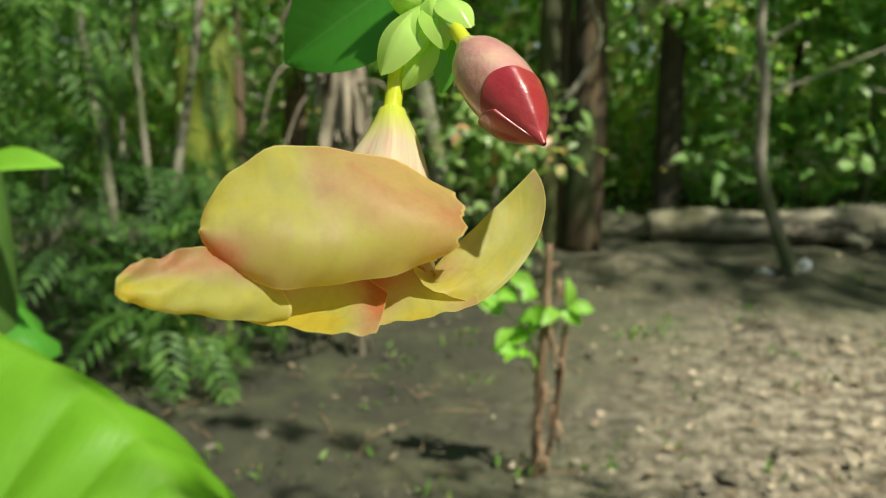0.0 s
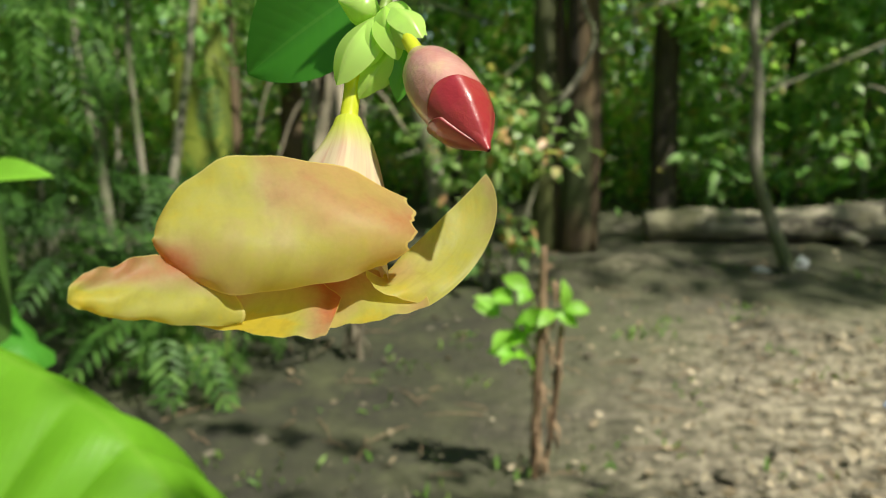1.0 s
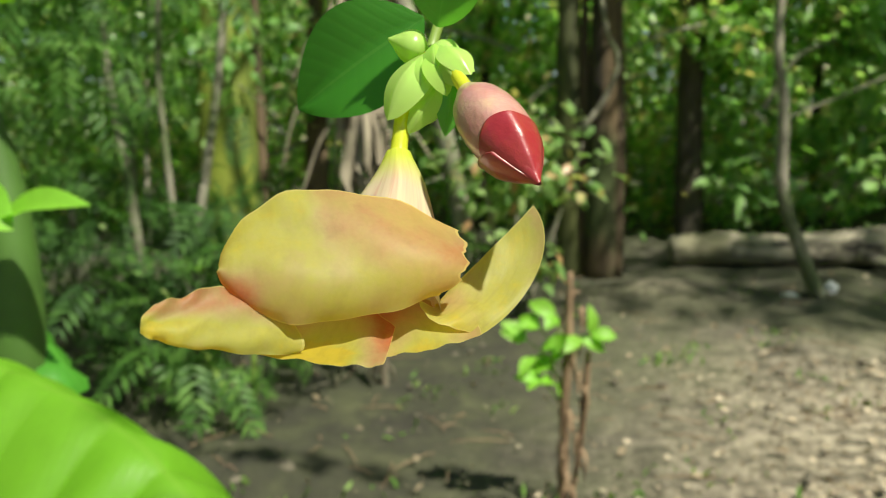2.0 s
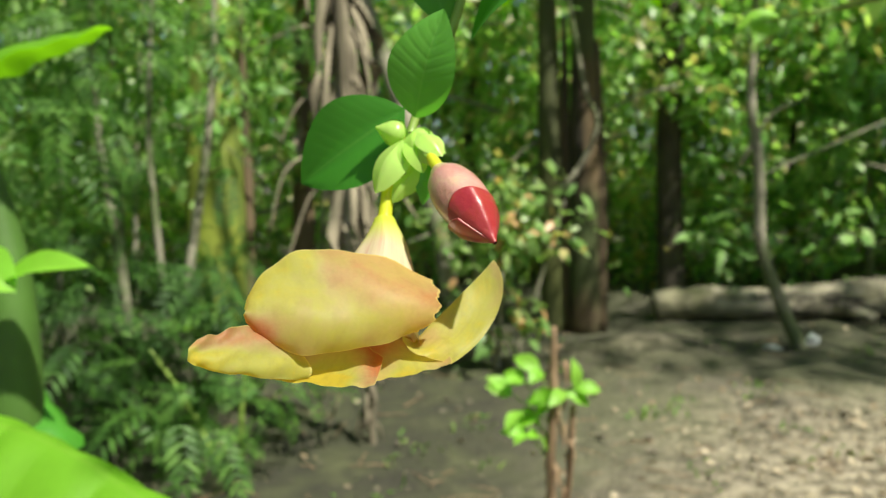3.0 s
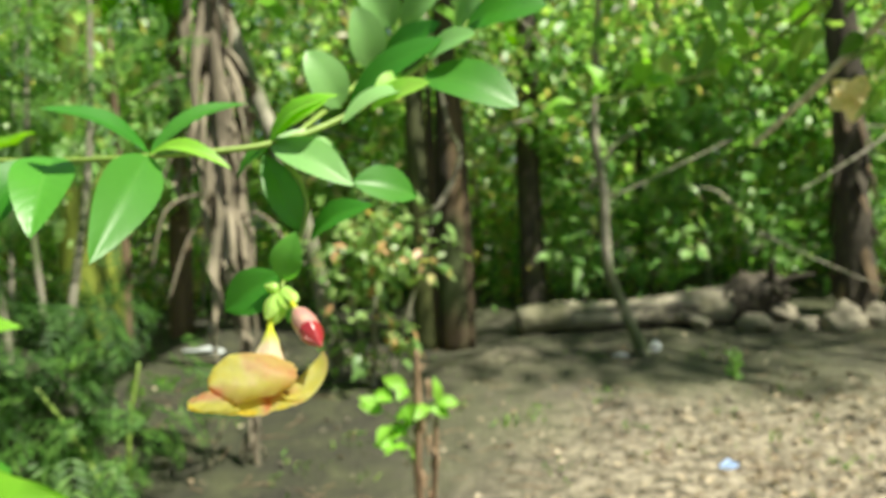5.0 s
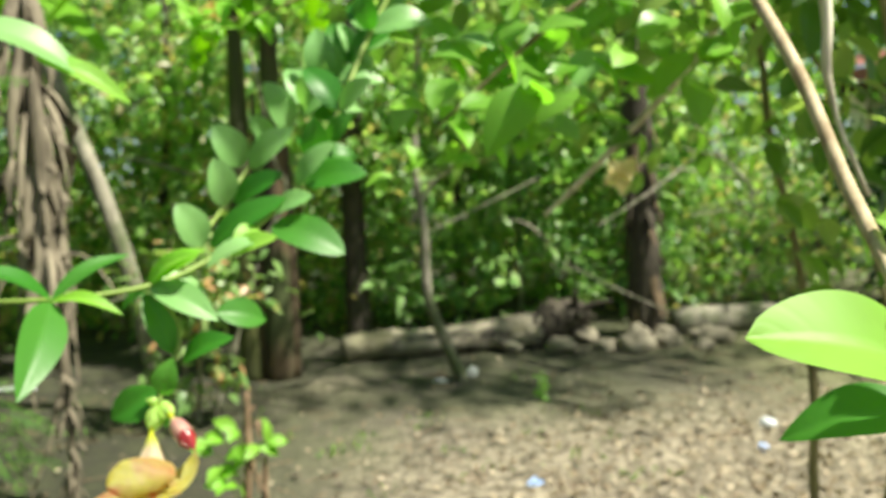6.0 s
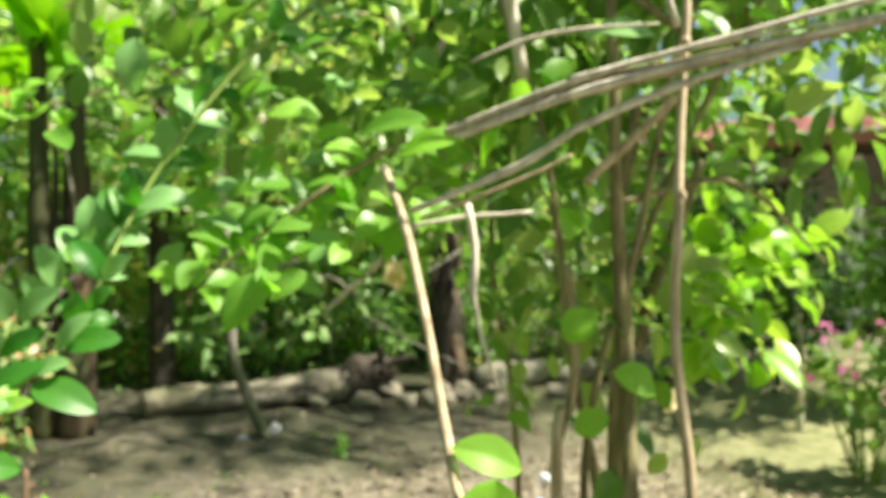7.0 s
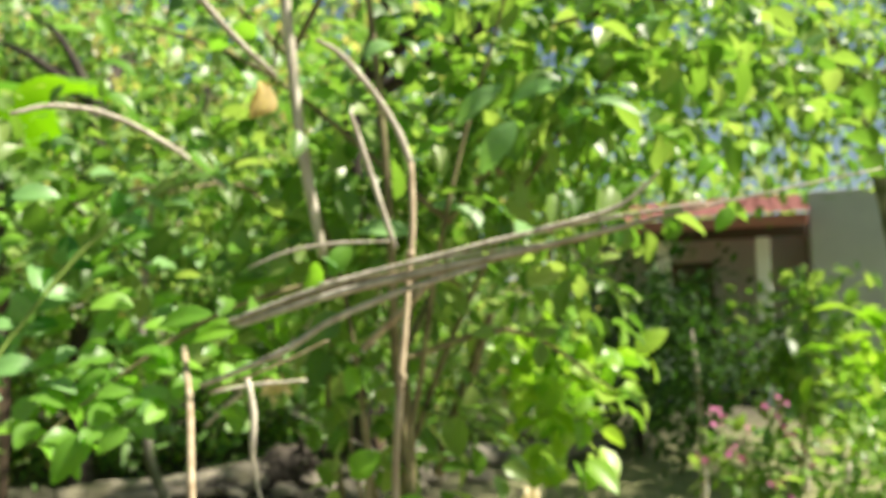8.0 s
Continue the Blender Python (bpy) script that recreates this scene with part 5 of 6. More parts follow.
    # broad rounded leaves where the stem forks
    fork = [
            ((0.007, 0.291, 1.07), (-0.014, 0.275, 1.11), 0.032, M_ALLA_PALE),
            ((0.027, 0.356, 1.109), (0.019, 0.339, 1.156), 0.033, M_ALLA_PALE),
            ((0.047, 0.396, 1.152), (0.018, 0.381, 1.194), 0.035, M_ALLA_PALE),
            ((0.054, 0.394, 1.149), (0.1, 0.372, 1.188), 0.031, M_ALLA_PALE),
            ((0.098, 0.401, 1.188), (0.073, 0.386, 1.239), 0.035, M_ALLA_PALE),
            ((0.014, 0.288, 1.069), (0.085, 0.264, 1.112), 0.028, M_ALLA),
            ((0.036, 0.358, 1.112), (0.086, 0.335, 1.139), 0.026, M_ALLA),
            ((0.076, 0.399, 1.174), (0.057, 0.383, 1.202), 0.027, M_ALLA_PALE),
    ]
    fork += [
            ((0.11, 0.405, 1.206), (0.147, 0.382, 1.231), 0.032, M_ALLA_PALE),
            ((0.073, 0.273, 1.1), (0.108, 0.251, 1.112), 0.023, M_ALLA_PALE),
            ((0.103, 0.291, 1.126), (0.161, 0.265, 1.132), 0.033, M_ALLA),
            ((0.071, 0.266, 1.087), (0.134, 0.238, 1.058), 0.039, M_ALLA),
            ((0.032, 0.255, 1.063), (0.074, 0.231, 1.076), 0.020, M_ALLA_LIME),
            ((0.096, 0.29, 1.124), (0.132, 0.268, 1.162), 0.024, M_ALLA_PALE),
            ((0.128, 0.303, 1.164), (0.152, 0.282, 1.191), 0.021, M_ALLA),
            ((0.058, 0.266, 1.086), (0.036, 0.248, 1.073), 0.018, M_ALLA_LIME),
            ((-0.036, 0.232, 1.043), (0.009, 0.208, 1.066), 0.022, M_ALLA_LIME),
    ]
    for k, (b, e, w, mat) in enumerate(fork):
        near_leaf("leaf", b, e, w, (0.25 * math.sin(k * 2.3), -0.85, 0.6), mat, vine, 0.1, 0.2, 0.008, 14, 6, 0.58, 0.9)
    # paired leaves along both stems
    r = random.Random(4)

    def pairs(line, t0, t1, count, size, mats):
        ln = smooth_line(line, 80)
        for q in np.linspace(t0, t1, count):
            i = int(q * 78)
            b, tang = ln[i], unit(ln[i + 1] - ln[i])
            a = r.uniform(0, 3.14)
            e1 = unit(np.cross(tang, np.array([0, 1.0, 0.2])))
            e2 = np.cross(tang, e1)
            for k in range(3):
                ang = a + k * 2.1
                d = unit(tang * 0.55 + (e1 * math.cos(ang) + e2 * math.sin(ang)) * 0.85)
                s = size * r.uniform(0.75, 1.15)
                near_leaf("leaf", b, b + d * s, s * 0.56, (r.uniform(-.4, .4), -0.85, 0.6), r.choice(mats), vine, r.uniform(0.05, 0.2), 0.25, 0.01, 12, 6, 0.62, 0.9)

    pairs(upper, 0.5, 0.78, 6, 0.05, [M_ALLA_PALE])
    pairs(main, 0.66, 0.98, 6, 0.058, [M_ALLA, M_ALLA_PALE])
    pairs(upper, 0.46, 0.94, 8, 0.058, [M_ALLA_PALE, M_ALLA_PALE, M_ALLA])


build_vine()


# ---------------------------------------------------------------- the big bush
def build_bush():
    t = thing("bush", "dense fresh-green bush on many slender trunks", "bush")
    base = np.array([0.86, 0.28, 0.0])
    r = random.Random(12)
    stems = [([(0.90, 0.30, -0.02), (0.83, 0.22, 0.5), (0.765, 0.16, 0.95), (0.735, 0.125, 1.29), (0.72, 0.10, 1.6), (0.70, 0.2, 2.2)], [0.034, 0.03, 0.026, 0.022, 0.018, 0.01]),
             ([(0.94, 0.36, -0.02), (0.86, 0.3, 0.5), (0.78, 0.25, 0.95), (0.70, 0.24, 1.3), (0.62, 0.3, 1.8)], [0.03, 0.026, 0.022, 0.018, 0.01]),
             ([(0.86, 0.30, -0.02), (0.80, 0.22, 0.5), (0.755, 0.18, 1.0), (0.80, 0.08, 1.5), (0.9, 0.0, 2.0)], [0.03, 0.026, 0.022, 0.016, 0.008]),
             ([(0.9, 0.32, -0.02), (0.83, 0.28, 0.5), (0.79, 0.25, 1.0), (0.95, 0.15, 1.5), (1.2, 0.0, 1.9)], [0.03, 0.026, 0.024, 0.018, 0.008])]
    back_stems = [
             ([(0.9, 0.42, -0.02), (0.8, 0.45, 0.6), (0.78, 0.5, 1.1), (0.8, 0.7, 1.5), (0.75, 1.0, 1.75)], [0.03, 0.026, 0.022, 0.016, 0.006]),
             ([(0.96, 0.4, -0.02), (0.94, 0.42, 0.6), (0.98, 0.6, 1.1), (1.05, 0.9, 1.45), (1.1, 1.3, 1.6)], [0.028, 0.024, 0.02, 0.014, 0.006]),
             ([(0.84, 0.34, -0.02), (0.76, 0.30, 0.5), (0.69, 0.2, 0.9), (0.672, 0.15, 1.05), (0.655, 0.13, 1.22)], [0.016, 0.014, 0.012, 0.010, 0.006])]
    stems += back_stems
    for n, (pts, radii) in enumerate(stems):
        ln = smooth_line(pts, 12)
        ln[1:-1] += np.array([[r.uniform(-0.014, 0.014), r.uniform(-0.014, 0.014), 0] for _ in range(10)])
        tube("stem", ln, [q * (0.36 if n == 0 else 0.25) for q in radii], M_TRUNK, t, 40, 8, 0.06)
    for pts, radii in [([(0.70, 0.05, -0.02), (0.735, 0.1, 0.7), (0.74, 0.113, 0.922), (0.76, 0.144, 1.101), (0.761, 0.151, 1.188), (0.756, 0.154, 1.283), (0.76, 0.12, 1.42)], [0.012, 0.010, 0.008, 0.006]),
                       ([(0.66, 0.12, -0.02), (0.665, 0.165, 0.918), (0.695, 0.177, 1.029), (0.708, 0.183, 1.115), (0.703, 0.193, 1.21)], [0.009, 0.007, 0.006, 0.005]),
                       ([(0.66, 0.09, 1.31), (0.675, 0.085, 1.325), (0.717, 0.045, 1.376), (0.75, 0.01, 1.42)], [0.005, 0.006, 0.004]),
                       ([(0.88, 0.28, 1.08), (0.913, 0.274, 1.177), (0.949, 0.262, 1.275), (0.978, 0.246, 1.366)], [0.011, 0.012, 0.010, 0.007])]:
        tube("stem", pts, radii, M_CANE if radii[0] < 0.01 else M_TRUNK, t, 24, 8, 0.06)
    for b, e, w, mat in [((0.763, -0.018, 1.625), (0.815, -0.062, 1.679), 0.036, M_ALLA_PALE), ((0.823, -0.06, 1.652), (0.89, -0.116, 1.674), 0.034, M_ALLA_PALE), ((0.906, -0.121, 1.654), (0.974, -0.17, 1.623), 0.022, M_ALLA_PALE),
                         ((0.808, -0.101, 1.616), (0.773, -0.06, 1.546), 0.04, M_ALLA_PALE), ((0.705, 0.02, 1.47), (0.640, 0.07, 1.475), 0.036, M_ALLA_PALE), ((0.206, 0.261, 1.529), (0.27, 0.258, 1.532), 0.036, M_ALLA_PALE),
                         ((0.183, 0.345, 1.49), (0.181, 0.357, 1.421), 0.042, M_ALLA_PALE), ((0.313, 0.202, 1.205), (0.262, 0.209, 1.14), 0.045, M_BUSH_NEAR), ((0.47, 0.03, 1.345), (0.41, 0.06, 1.325), 0.03, M_ALLA_LIME),
                         ((0.43, 0.03, 1.36), (0.37, 0.07, 1.345), 0.03, M_BUSH_NEAR)]:
        near_leaf("leaf", b, e, w, (-0.2, -0.75, 0.6), mat, t, 0.1, 0.3, 0.015, 14, 6)
    for k in range(16):
        a = np.array(stems[k % 6][0][3 + (k % 2)], float)
        d = np.array([r.uniform(-0.5, 0.6), r.uniform(-0.3, 0.9), r.uniform(-0.1, 0.5)])
        tube("twig", [a, a + d * 0.5 + np.array([0, 0, 0.08]), a + d], [0.006, 0.0045, 0.002], M_TRUNK, t, 10, 6)
    fine = leaf_form(6, 4, 0.62, 0.3, 0.22, 0.02, 0.75)
    for args, size, each_mat in [(((0.95, 0.45, 1.72), (0.6, 0.45, 0.42), 84, 13, 0.07, 1.25), 0.052, M_BUSH),
                                 (((0.74, 0.40, 1.54), (0.28, 0.22, 0.2), 22, 12, 0.06, 1.3), 0.05, M_BUSH),
                                 (((1.0, 0.06, 1.75), (0.38, 0.18, 0.3), 26, 12, 0.05, 1.5), 0.048, M_BUSH),
                                 (((0.98, 1.08, 1.46), (0.52, 0.32, 0.28), 34, 13, 0.07, 1.12), 0.052, M_BUSH),
                                 (((0.42, 0.78, 1.60), (0.35, 0.33, 0.22), 24, 12, 0.06, 1.3), 0.05, M_BUSH),
                                 (((1.45, 0.75, 1.62), (0.4, 0.5, 0.32), 28, 12, 0.07, 1.38), 0.05, M_BUSH),
                                 (((1.35, 0.1, 1.8), (0.45, 0.3, 0.35), 44, 12, 0.07, 1.64), 0.054, M_BUSH),
                                 (((1.5, 0.72, 1.15), (0.17, 0.22, 0.17), 18, 9, 0.05, 0.4), 0.08, M_LIME),
                                 (((0.80, 0.32, 1.12), (0.16, 0.16, 0.28), 18, 9, 0.05, 0.5), 0.05, M_BUSH),
                                 (((0.9, 0.0, 1.36), (0.2, 0.1, 0.12), 5, 8, 0.04, 1.2), 0.045, M_BUSH)]:
        p, out = cloud(*args)
        leafy("foliage", p, out, size, 0.28, fine, each_mat, t, 0.5, 0.75, 1.0)
    # single leaves on the sunny face of the bush and along its lower hem
    for k in range(190):
        if k < 80:
            b = np.array([r.gauss(0.43, 0.13), r.gauss(0.42, 0.10), r.gauss(1.30, 0.075)])
            b[2] = max(b[2], 1.2 + 0.3 * max(0, b[0] - 0.45))
        else:
            x = r.uniform(0.28, 1.25)
            b = np.array([x, 0.30 - 0.40 * (x - 0.35) + r.gauss(0, 0.07), r.uniform(1.40 + 0.12 * max(0, x - 0.4), 2.0)])
        d = unit(np.array([r.uniform(-1, 1), r.uniform(-0.7, 0.3), r.uniform(-0.8, 0.25)]))
        ln = r.uniform(0.038, 0.062)
        near_leaf("leaf", b, b + d * ln, ln * r.uniform(0.58, 0.72), (r.uniform(-.5, .5), -0.6, 0.8), (M_BUSH_NEAR, M_BUSH_NEAR, M_ALLA_LIME, M_ALLA_PALE)[k % 4], t, r.uniform(0.02, 0.15), 0.25, 0.01, 8, 4, 0.7, 0.8)
    tube("twig", [(0.66, 0.2, 1.42), (0.5, 0.25, 1.37), (0.36, 0.28, 1.28), (0.24, 0.3, 1.18)], [0.005, 0.004, 0.003, 0.0015], M_TRUNK, t, 14, 6)
    for k in range(64):
        q = r.random()
        b = np.array([0.58 - 0.34 * q + r.gauss(0, 0.03), 0.24 + 0.06 * q + r.gauss(0, 0.05), 1.38 - 0.19 * q + r.gauss(0, 0.035)])
        d = unit(np.array([r.uniform(-1, 0.7), r.uniform(-0.7, 0.3), r.uniform(-0.9, 0.2)]))
        ln = r.uniform(0.036, 0.056)
        near_leaf("leaf", b, b + d * ln, ln * r.uniform(0.56, 0.7), (r.uniform(-.2, .6), -0.6, 0.8), (M_BUSH_NEAR, M_ALLA_LIME, M_BUSH_NEAR)[k % 3], t, r.uniform(0.02, 0.15), 0.25, 0.015, 8, 4, 0.7, 0.8)
    # a high spray of lime leaves hanging towards the woods
    tube("twig", [(0.75, 1.0, 1.7), (0.5, 1.35, 1.72), (0.15, 1.55, 1.62), (-0.2, 1.62, 1.54)], [0.008, 0.006, 0.004, 0.002], M_TRUNK, t, 16, 6)
    for k in range(44):
        q = r.random()
        b = np.array([0.45 - 0.68 * q, 1.42 + 0.2 * q, 1.70 - 0.15 * q]) + np.array([r.uniform(-.03, .03), r.uniform(-.05, .05), r.uniform(-.06, .05)])
        d = unit(np.array([r.uniform(-1, 0.6), r.uniform(-0.8, 0.4), r.uniform(-0.7, 0.5)]))
        near_leaf("leaf", b, b + d * r.uniform(0.045, 0.075), 0.038, (r.uniform(-.4, .4), -0.6, 0.7), M_ALLA_LIME, t, nl=8, nw=4)
    tube("twig", [(0.70, 1.26, 1.085), (0.80, 1.16, 1.2), (0.93, 1.05, 1.36), (0.98, 0.9, 1.5)], [0.005, 0.007, 0.008, 0.008], M_CANE_GREY, t, 14, 7, 0.05)
    # a thin side branch reaching out over the earth
    tube("twig", [(0.8, 0.9, 1.38), (0.7, 1.2, 1.26), (0.5, 1.25, 1.2), (0.33, 1.26, 1.175)], [0.006, 0.005, 0.004, 0.002], M_STEM, t, 14, 6)
    for k in range(16):
        q = k / 15
        b = np.array([0.33 + 0.42 * q, 1.26 - 0.1 * q, 1.175 + 0.1 * q])
        d = unit(np.array([r.uniform(-1, 0.6), r.uniform(-0.8, 0.4), r.uniform(-0.5, 0.8)]))
        near_leaf("leaf", b, b + d * r.uniform(0.05, 0.075), 0.035, (r.uniform(-.4, .4), -0.6, 0.7), M_ALLA_LIME, t, nl=8, nw=4)
    for b, e, w in [((0.66, 0.14, 1.12), (0.70, 0.12, 1.155), 0.045), ((0.69, 0.16, 1.0), (0.73, 0.14, 1.02), 0.04), ((0.72, 0.12, 1.08), (0.77, 0.1, 1.05), 0.045),
                    ((0.68, 0.14, 1.28), (0.64, 0.1, 1.24), 0.04), ((0.74, 0.16, 0.9), (0.70, 0.1, 0.88), 0.045), ((0.76, 0.15, 0.8), (0.80, 0.1, 0.80), 0.045)]:
        near_leaf("leaf", b, e, w, (-0.3, -0.8, 0.6), M_ALLA_LIME, t, nl=10, nw=6)
    return t


build_bush()


def build_canes():
    t = thing("cane_bundle", "bundle of dry grey canes lying across the bush", "cane bundle")
    r = random.Random(2)
    line = np.array([(0.437, 0.062, 1.333), (0.536, -0.056, 1.378), (0.63, -0.133, 1.402), (0.748, -0.236, 1.432), (0.885, -0.36, 1.468), (1.028, -0.477, 1.503)])
    # strand by strand: lift over the lowest cane, where it starts and ends along the bundle, radii
    for lift, first, last, radii, mat in [(0.0, 0, 6, (0.0042, 0.0046, 0.0038, 0.0022, 0.001), M_CANE_GREY), (0.0045, 0, 4, (0.0036, 0.004, 0.0028, 0.0008), M_CANE),
                                          (0.016, 1, 5, (0.0028, 0.0034, 0.003, 0.0016), M_CANE_GREY), (0.012, 0, 4, (0.003, 0.0034, 0.0026, 0.0008), M_CANE_GREY), (-0.005, 1, 5, (0.0022, 0.0028, 0.0026, 0.0012), M_CANE)]:
        ln = line[first:last] + np.array([[0, r.uniform(-0.006, 0.006), lift + r.uniform(-0.002, 0.002)] for _ in range(last - first)])
        ln[-1, 2] -= 0.7 * lift
        tube("cane", ln, radii, mat, t, 34, 7, 0.08)
    tube("cane", [(0.421, 0.054, 1.270), (0.504, -0.02, 1.312), (0.549, -0.06, 1.347), (0.62, -0.12, 1.383), (0.70, -0.19, 1.412)], [0.0032, 0.0042, 0.004, 0.003], M_CANE_GREY, t, 24, 7, 0.08)
    tube("cane", [(0.43, 0.05, 1.262), (0.51, 0.0, 1.298), (0.56, -0.03, 1.325)], [0.0018, 0.002, 0.0012], M_CANE, t, 12, 6, 0.08)
    tube("cane", [(0.736, -0.237, 1.448), (0.794, -0.283, 1.4645), (0.818, -0.306, 1.479), (0.835, -0.326, 1.500), (0.842, -0.333, 1.51)], [0.003, 0.003, 0.0024, 0.001], M_CANE_GREY, t, 16, 7, 0.08)
    tube("cane", [(0.445, 0.106, 1.257), (0.495, 0.083, 1.266), (0.559, 0.047, 1.271)], [0.002, 0.003, 0.002], M_CANE_GREY, t, 12, 6, 0.08)
    tube("cane", [(0.47, 0.015, 1.418), (0.515, -0.015, 1.438), (0.565, -0.05, 1.446), (0.62, -0.09, 1.447)], [0.001, 0.0022, 0.0024, 0.001], M_CANE_GREY, t, 16, 7, 0.06)
    # grey twigs arching over the top of the bush
    tube("cane", [(0.2, 0.19, 1.63), (0.256, 0.187, 1.646), (0.327, 0.182, 1.638), (0.41, 0.178, 1.598), (0.481, 0.173, 1.545)], [0.003, 0.004, 0.0045, 0.004, 0.0028], M_CANE_GREY, t, 26, 7, 0.06)
    tube("cane", [(0.57, 0.2, 1.95), (0.603, 0.2, 1.65), (0.64, 0.2, 1.45)], [0.009, 0.010, 0.008], M_CANE_GREY, t, 16, 8, 0.05)
    tube("cane", [(0.56, -0.11, 1.60), (0.575, -0.115, 1.55), (0.611, -0.125, 1.434)], [0.003, 0.004, 0.0035], M_CANE_GREY, t, 12, 7, 0.05)
    tube("cane", [(0.36, 0.06, 1.84), (0.408, 0.064, 1.792), (0.47, 0.071, 1.734), (0.525, 0.07, 1.69)], [0.0045, 0.005, 0.005, 0.0035], M_CANE_GREY, t, 12, 7, 0.05)
    return t


build_canes()


def build_leafy_cane():
    t = thing("leafy_cane", "dry tan cane sprouting three large lime leaves", "cane")
    tube("cane", [(0.408, 0.095, 1.318), (0.40, 0.02, 1.255), (0.386, -0.06, 1.172), (0.378, -0.112, 1.098), (0.370, -0.158, 1.042), (0.372, -0.188, 0.992), (0.402, -0.213, 0.5), (0.432, -0.193, -0.02)],
         [0.0042, 0.0045, 0.0044, 0.0043, 0.0044, 0.0047, 0.006, 0.007], M_CANE, t, 40, 10, 0.03)
    near_leaf("leaf", (0.369, -0.188, 0.999), (0.265, -0.185, 1.027), 0.052, (0.1, -0.75, 0.75), M_ALLA_LIME, t, 0.10, 0.3, 0.012, 20, 10, 0.6, 1.12)
    near_leaf("leaf", (0.37, -0.188, 1.0), (0.38, -0.199, 1.065), 0.055, (-0.4, -0.9, 0.1), M_ALLA_LIME, t, 0.08, 0.3, 0.012, 20, 10, 0.55, 1.15)
    near_leaf("leaf", (0.372, -0.142, 1.076), (0.424, -0.159, 1.057), 0.033, (-0.1, -0.85, 0.5), M_ALLA_LIME, t, 0.12, 0.3, 0.012, 16, 8, 0.6, 1.0)
    near_leaf("leaf", (0.369, -0.188, 0.999), (0.415, -0.208, 0.986), 0.036, (0, -0.7, 0.7), M_ALLA_LIME, t, 0.12, 0.3, 0.01, 16, 8)
    near_leaf("leaf", (0.372, -0.181, 0.981), (0.313, -0.139, 0.964), 0.034, (0, -0.6, 0.8), M_ALLA, t, 0.12, 0.3, 0.01, 16, 8)


build_leafy_cane()


def build_upright_cane():
    t = thing("upright_cane", "tall dry tan cane standing before the bush", "cane")
    tube("shaft", [(0.615, -0.18, -0.02), (0.607, -0.165, 0.7), (0.605, -0.148, 1.009), (0.606, -0.126, 1.15), (0.6156, -0.12, 1.2587), (0.63, -0.106, 1.325), (0.64, -0.099, 1.395), (0.65, -0.094, 1.467), (0.655, -0.082, 1.55)],
         [0.0052, 0.005, 0.0047, 0.0044, 0.0043, 0.0042], M_CANE, t, 46, 10, 0.03)
    tube("bent_tip", [(0.655, -0.082, 1.548), (0.639, -0.072, 1.598), (0.605, -0.060, 1.653), (0.568, -0.056, 1.69), (0.542, -0.042, 1.709)], [0.0048, 0.0046, 0.0042, 0.003], M_CANE_GREY, t, 20, 8, 0.05)
    for x, y, z in [(0.606, -0.135, 1.08), (0.62, -0.117, 1.28), (0.645, -0.097, 1.43)]:
        tube("joint", [(x, y, z - 0.005), (x, y, z), (x, y, z + 0.005)], [0.0048, 0.0062, 0.0048], M_CANE, t, 7, 10)


build_upright_cane()
tagged(tube("hanging_twig", [(0.476, 0.036, 1.278), (0.483, 0.033, 1.232), (0.481, 0.033, 1.189), (0.484, 0.03, 1.163), (0.487, 0.026, 1.14), (0.498, 0.012, 1.09)], [0.0042, 0.0046, 0.004, 0.0022, 0.002, 0.0018], M_CANE_GREY, None, 12, 8, 0.08), "short broken grey twig hanging from canes", "twig")


def blossom(name, label, at, size, mat, seed):
    r = random.Random(seed)
    t = thing(name, label, "flower")
    for k in range(5):
        a = k * 1.256 + seed
        d = np.array([math.cos(a), r.uniform(-0.4, 0.2), math.sin(a)])
        near_leaf("petal", at, np.array(at) + d * size, size * 0.9, (0, -1, 0.3), mat, t, r.uniform(-0.2, 0.3), 0.4, 0.05, 8, 6)
    return t


blossom("faded_blossom", "wilted cream-yellow blossom hanging in the bush", (0.904, 1.29, 1.17), 0.05, M_FADED, 1)
blossom("faded_blossom", "wilted cream-yellow blossom low in the bush", (1.62, 1.08, 0.82), 0.04, M_FADED, 2)
tagged(near_leaf("old_leaf", (0.49, 0.02, 1.664), (0.472, 0.02, 1.612), 0.04, (0.5, -1, 0.2), M_ORANGE, None, 0.15, 0.7, 0.08, nl=14, nw=8), "yellowing old leaf hanging in the bush", "leaf")
blossom("faded_blossom", "withered orange-brown blossom among leaves", (-0.009, 1.575, 1.604), 0.035, M_ORANGE, 3)


def pink_plant():
    t = thing("pink_flowering_plant", "green garden plant with clusters of pink blossoms", "flowering plant")
    b = np.array([3.98, 2.3, 0])
    for k in range(9):
        a = k * 2.4
        reach = 0.16 + 0.024 * k
        tip = b + np.array([reach * math.cos(a), reach * math.sin(a), 0.84 - 0.055 * k])
        tube("stem", [b + np.array([0.05 * math.cos(a), 0.05 * math.sin(a), -0.02]), 0.5 * (b + tip), tip], [0.01, 0.008, 0.004], M_STEM, t, 10, 6)
        for q in range(7):
            c = tip + rng.normal(size=3) * 0.034
            d = unit(rng.normal(size=3) + np.array([0, -0.5, 0.5]))
            near_leaf("blossom", c, c + d * 0.04, 0.036, (0, -0.8, 0.6), M_PINK, t, 0.1, 0.4, 0.02, 5, 4, 0.5)
    p, out = cloud(b + np.array([0.05, 0, 0.48]), (0.32, 0.30, 0.30), 24, 9, 0.05, 0.03)
    leafy("foliage", p, out, 0.085, 0.3, FORM_OVAL, M_BUSH, t)


pink_plant()
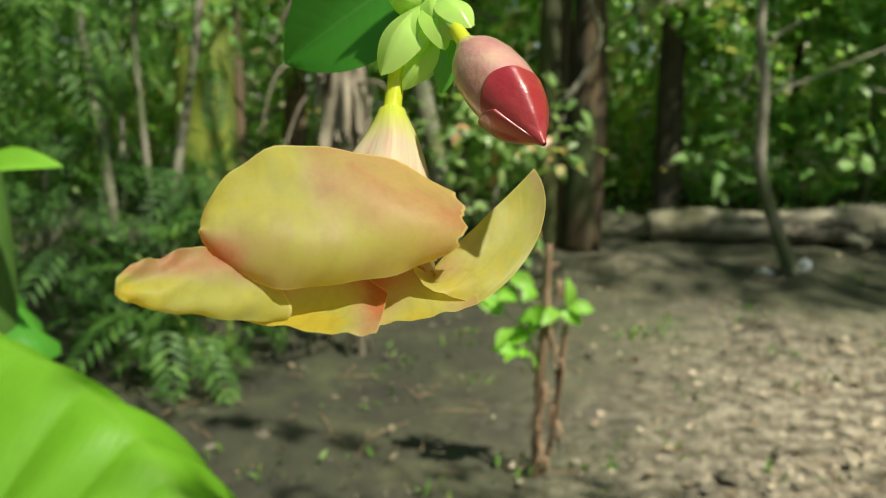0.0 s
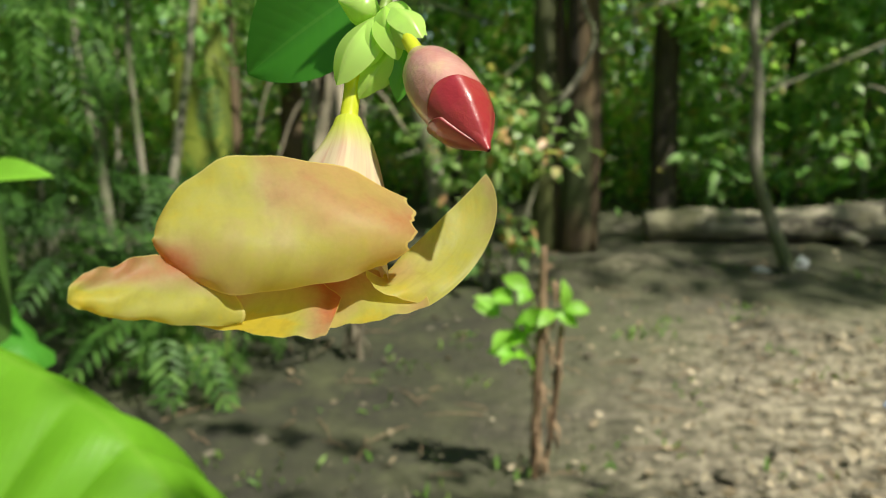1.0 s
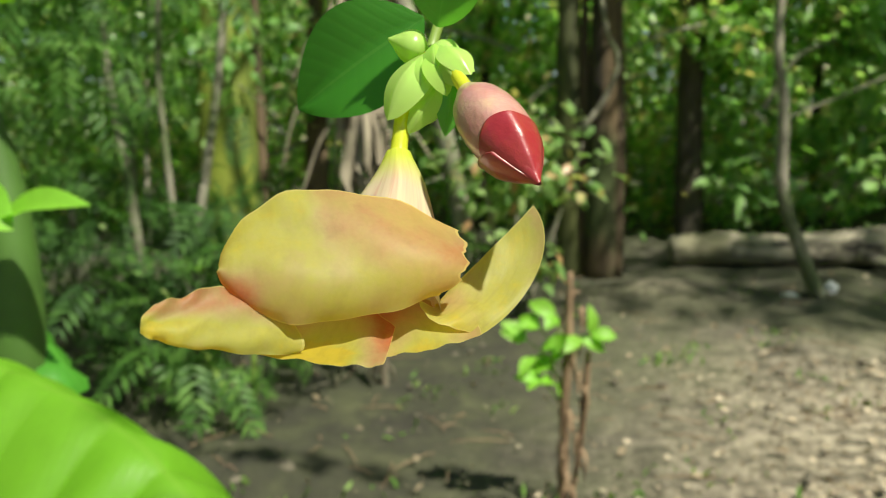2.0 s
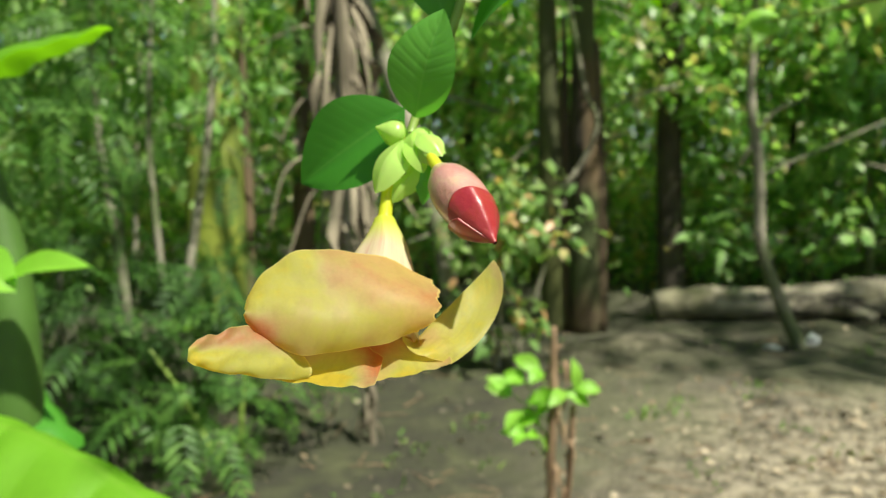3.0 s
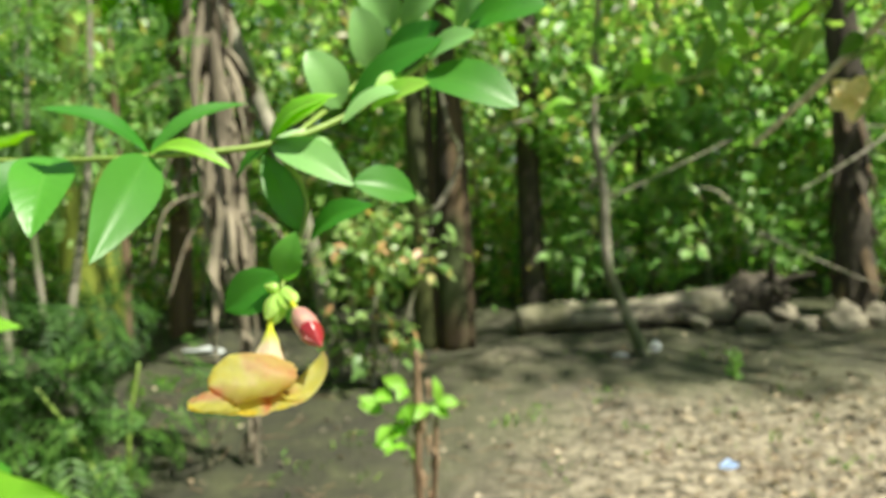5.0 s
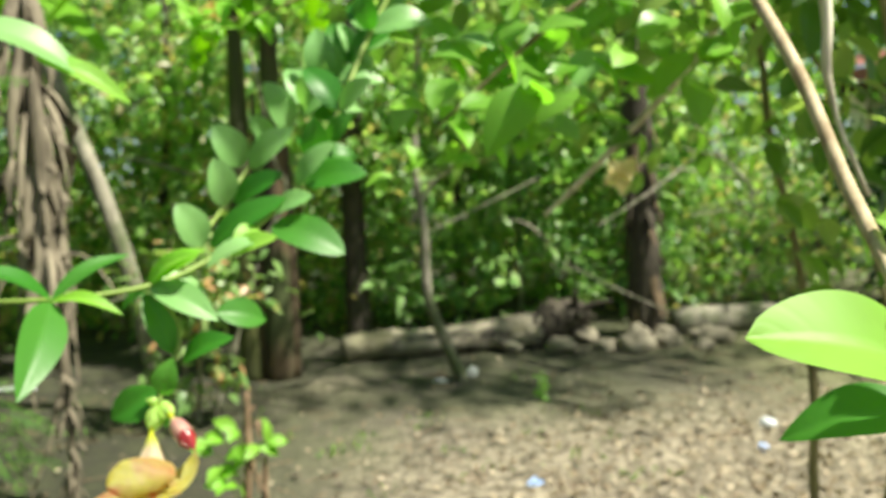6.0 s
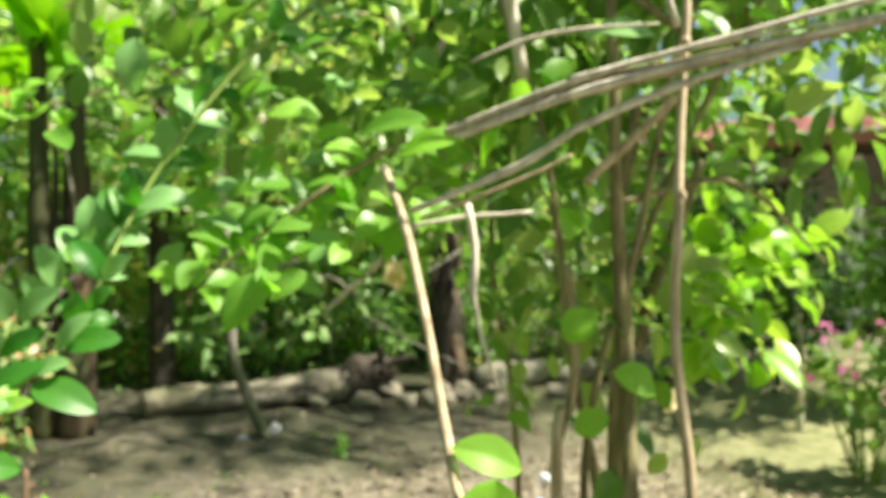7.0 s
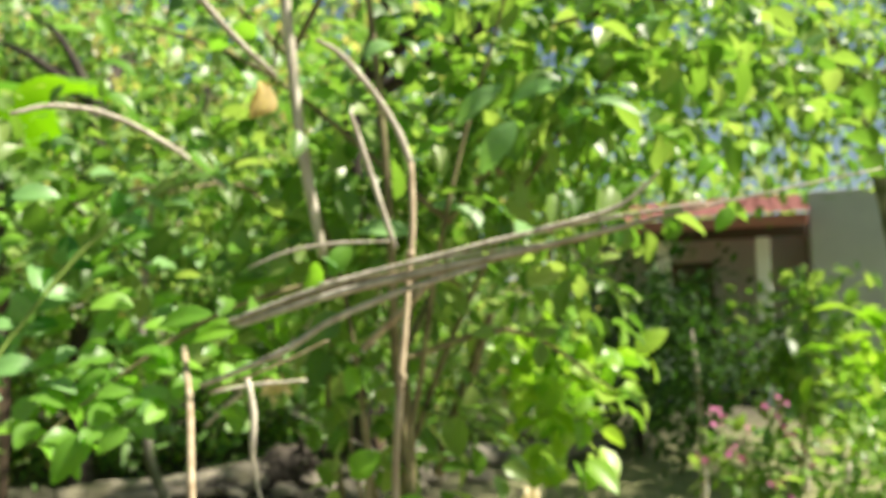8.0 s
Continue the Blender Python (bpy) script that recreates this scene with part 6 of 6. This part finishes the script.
shrub("garden_shrub", "light green garden shrub in sunlight", (3.4, 1.6),
      [([(3.5, 1.5, -0.02), (3.5, 1.45, 0.4), (3.55, 1.4, 0.7)], [0.03, 0.025, 0.01])],
      [((3.7, 1.35, 0.5), (0.5, 0.45, 0.45), 70, 14, 0.08, 0.05)], 0.07, FORM_OVAL, M_BUSH, M_CANE_GREY)
shrub("garden_shrub", "round dark green shrub at the yard's edge", (5.2, 4.6),
      [([(5.2, 4.6, 0.1), (5.2, 4.6, 0.8), (5.25, 4.6, 1.5)], [0.04, 0.03, 0.012])],
      [((5.2, 4.6, 1.2), (0.9, 0.8, 0.95), 150, 18, 0.12, 0.3)], 0.09, FORM_OVAL, M_FERN, M_BARK)
shrub("garden_shrub", "tall lime-leaved shrub half hiding the house", (4.4, 1.75),
      [([(4.4, 1.75, -0.02), (4.4, 1.75, 0.6), (4.4, 1.75, 1.05)], [0.03, 0.025, 0.01]), ([(4.45, 1.8, -0.02), (4.55, 1.8, 0.6), (4.65, 1.75, 1.1)], [0.025, 0.02, 0.008])],
      [((4.55, 1.7, 0.95), (0.45, 0.45, 0.42), 34, 9, 0.09, 0.3)], 0.15, FORM_OVAL, M_LIME, M_CANE_GREY)
shrub("garden_shrub", "leafy green shrub before the house", (5.6, 3.25),
      [([(5.6, 3.25, -0.02), (5.6, 3.25, 0.7), (5.55, 3.25, 1.4)], [0.03, 0.025, 0.01])],
      [((5.6, 3.25, 1.12), (0.5, 0.48, 0.6), 52, 12, 0.10, 0.2)], 0.13, FORM_OVAL, M_BUSH, M_CANE_GREY)
shrub("garden_shrub", "dense dark shrub at the yard corner", (4.5, 3.2),
      [([(4.5, 3.2, -0.02), (4.5, 3.2, 0.7), (4.45, 3.2, 1.3)], [0.03, 0.025, 0.01])],
      [((4.5, 3.2, 1.0), (0.45, 0.4, 0.62), 70, 14, 0.09, 0.2)], 0.07, FORM_OVAL, M_FERN, M_CANE_GREY)
tree("garden_tree", "sunlit leafy tree over the yard", [(7.4, 3.4, -0.02), (7.35, 3.45, 1.2), (7.2, 3.5, 2.4), (6.9, 3.6, 3.4)],
     [0.11, 0.09, 0.075, 0.06], M_BARK_GREY, ((6.5, 3.5, 3.6), (2.0, 1.7, 0.85)), 0.12, FORM_OVAL, M_BUSH, 6, 120, 20, 0.24)


# ---------------------------------------------------------------- house beyond the yard
def box(name, lo, hi, mat, parent, bevel=0.01):
    bm = bmesh.new()
    bmesh.ops.create_cube(bm, size=1)
    for v in bm.verts:
        v.co = Vector([lo[i] + (v.co[i] + 0.5) * (hi[i] - lo[i]) for i in range(3)])
    bmesh.ops.bevel(bm, geom=bm.edges[:], offset=bevel, segments=1, affect="EDGES")
    me = bpy.data.meshes.new(name)
    bm.to_mesh(me)
    bm.free()
    me.materials.append(mat)
    ob = new(name, me)
    ob.parent = parent
    return ob


def build_house():
    t = thing("house", "small house with a faded red roof and white post", "house")
    t.matrix_basis = pose(8.6, 6.05, 0.15, 0, 0, -49.8)
    box("wall", (-2.6, 1.2, 0), (0.55, 1.38, 2.5), M_WALL, t)
    box("wall", (0.55, 0.1, 0), (3.4, 0.28, 2.75), M_WALL, t)
    box("wall", (0.55, 0.28, 0), (0.73, 4.0, 2.5), M_WALL, t)
    box("wall", (3.22, 0.28, 0), (3.4, 4.0, 2.5), M_WALL, t)
    box("wall", (-2.6, 1.38, 0), (-2.42, 4.0, 2.5), M_WALL, t)
    box("door", (-1.5, 1.16, 0), (-0.65, 1.2, 2.0), M_DARK, t)
    for x in (-2.4, -1.2, 0.0):
        box("post", (x - 0.085, -0.09, 0), (x + 0.085, 0.09, 2.2), M_POST, t)
    box("beam", (-2.6, -0.1, 2.2), (0.5, 0.08, 2.33), M_DARK, t)
    box("fascia", (-2.6, -0.66, 2.27), (0.5, -0.62, 2.40), M_ROOF, t)
    bm = bmesh.new()
    n = 36
    lo, hi = [], []
    for i in range(n + 1):
        x = -2.7 + 3.24 * i / n
        w = 0.007 * math.cos(i * math.pi)
        lo.append((x, -0.7, 2.43 + w))
        hi.append((x, 2.4, 3.05 + w))
    v = [bm.verts.new(p) for p in lo + hi]
    for i in range(n):
        bm.faces.new((v[i], v[i + 1], v[n + 2 + i], v[n + 1 + i]))
    bmesh.ops.solidify(bm, geom=bm.faces[:], thickness=0.02)
    me = bpy.data.meshes.new("roof")
    bm.to_mesh(me)
    bm.free()
    me.materials.append(M_ROOF)
    new("roof", me).parent = t


build_house()
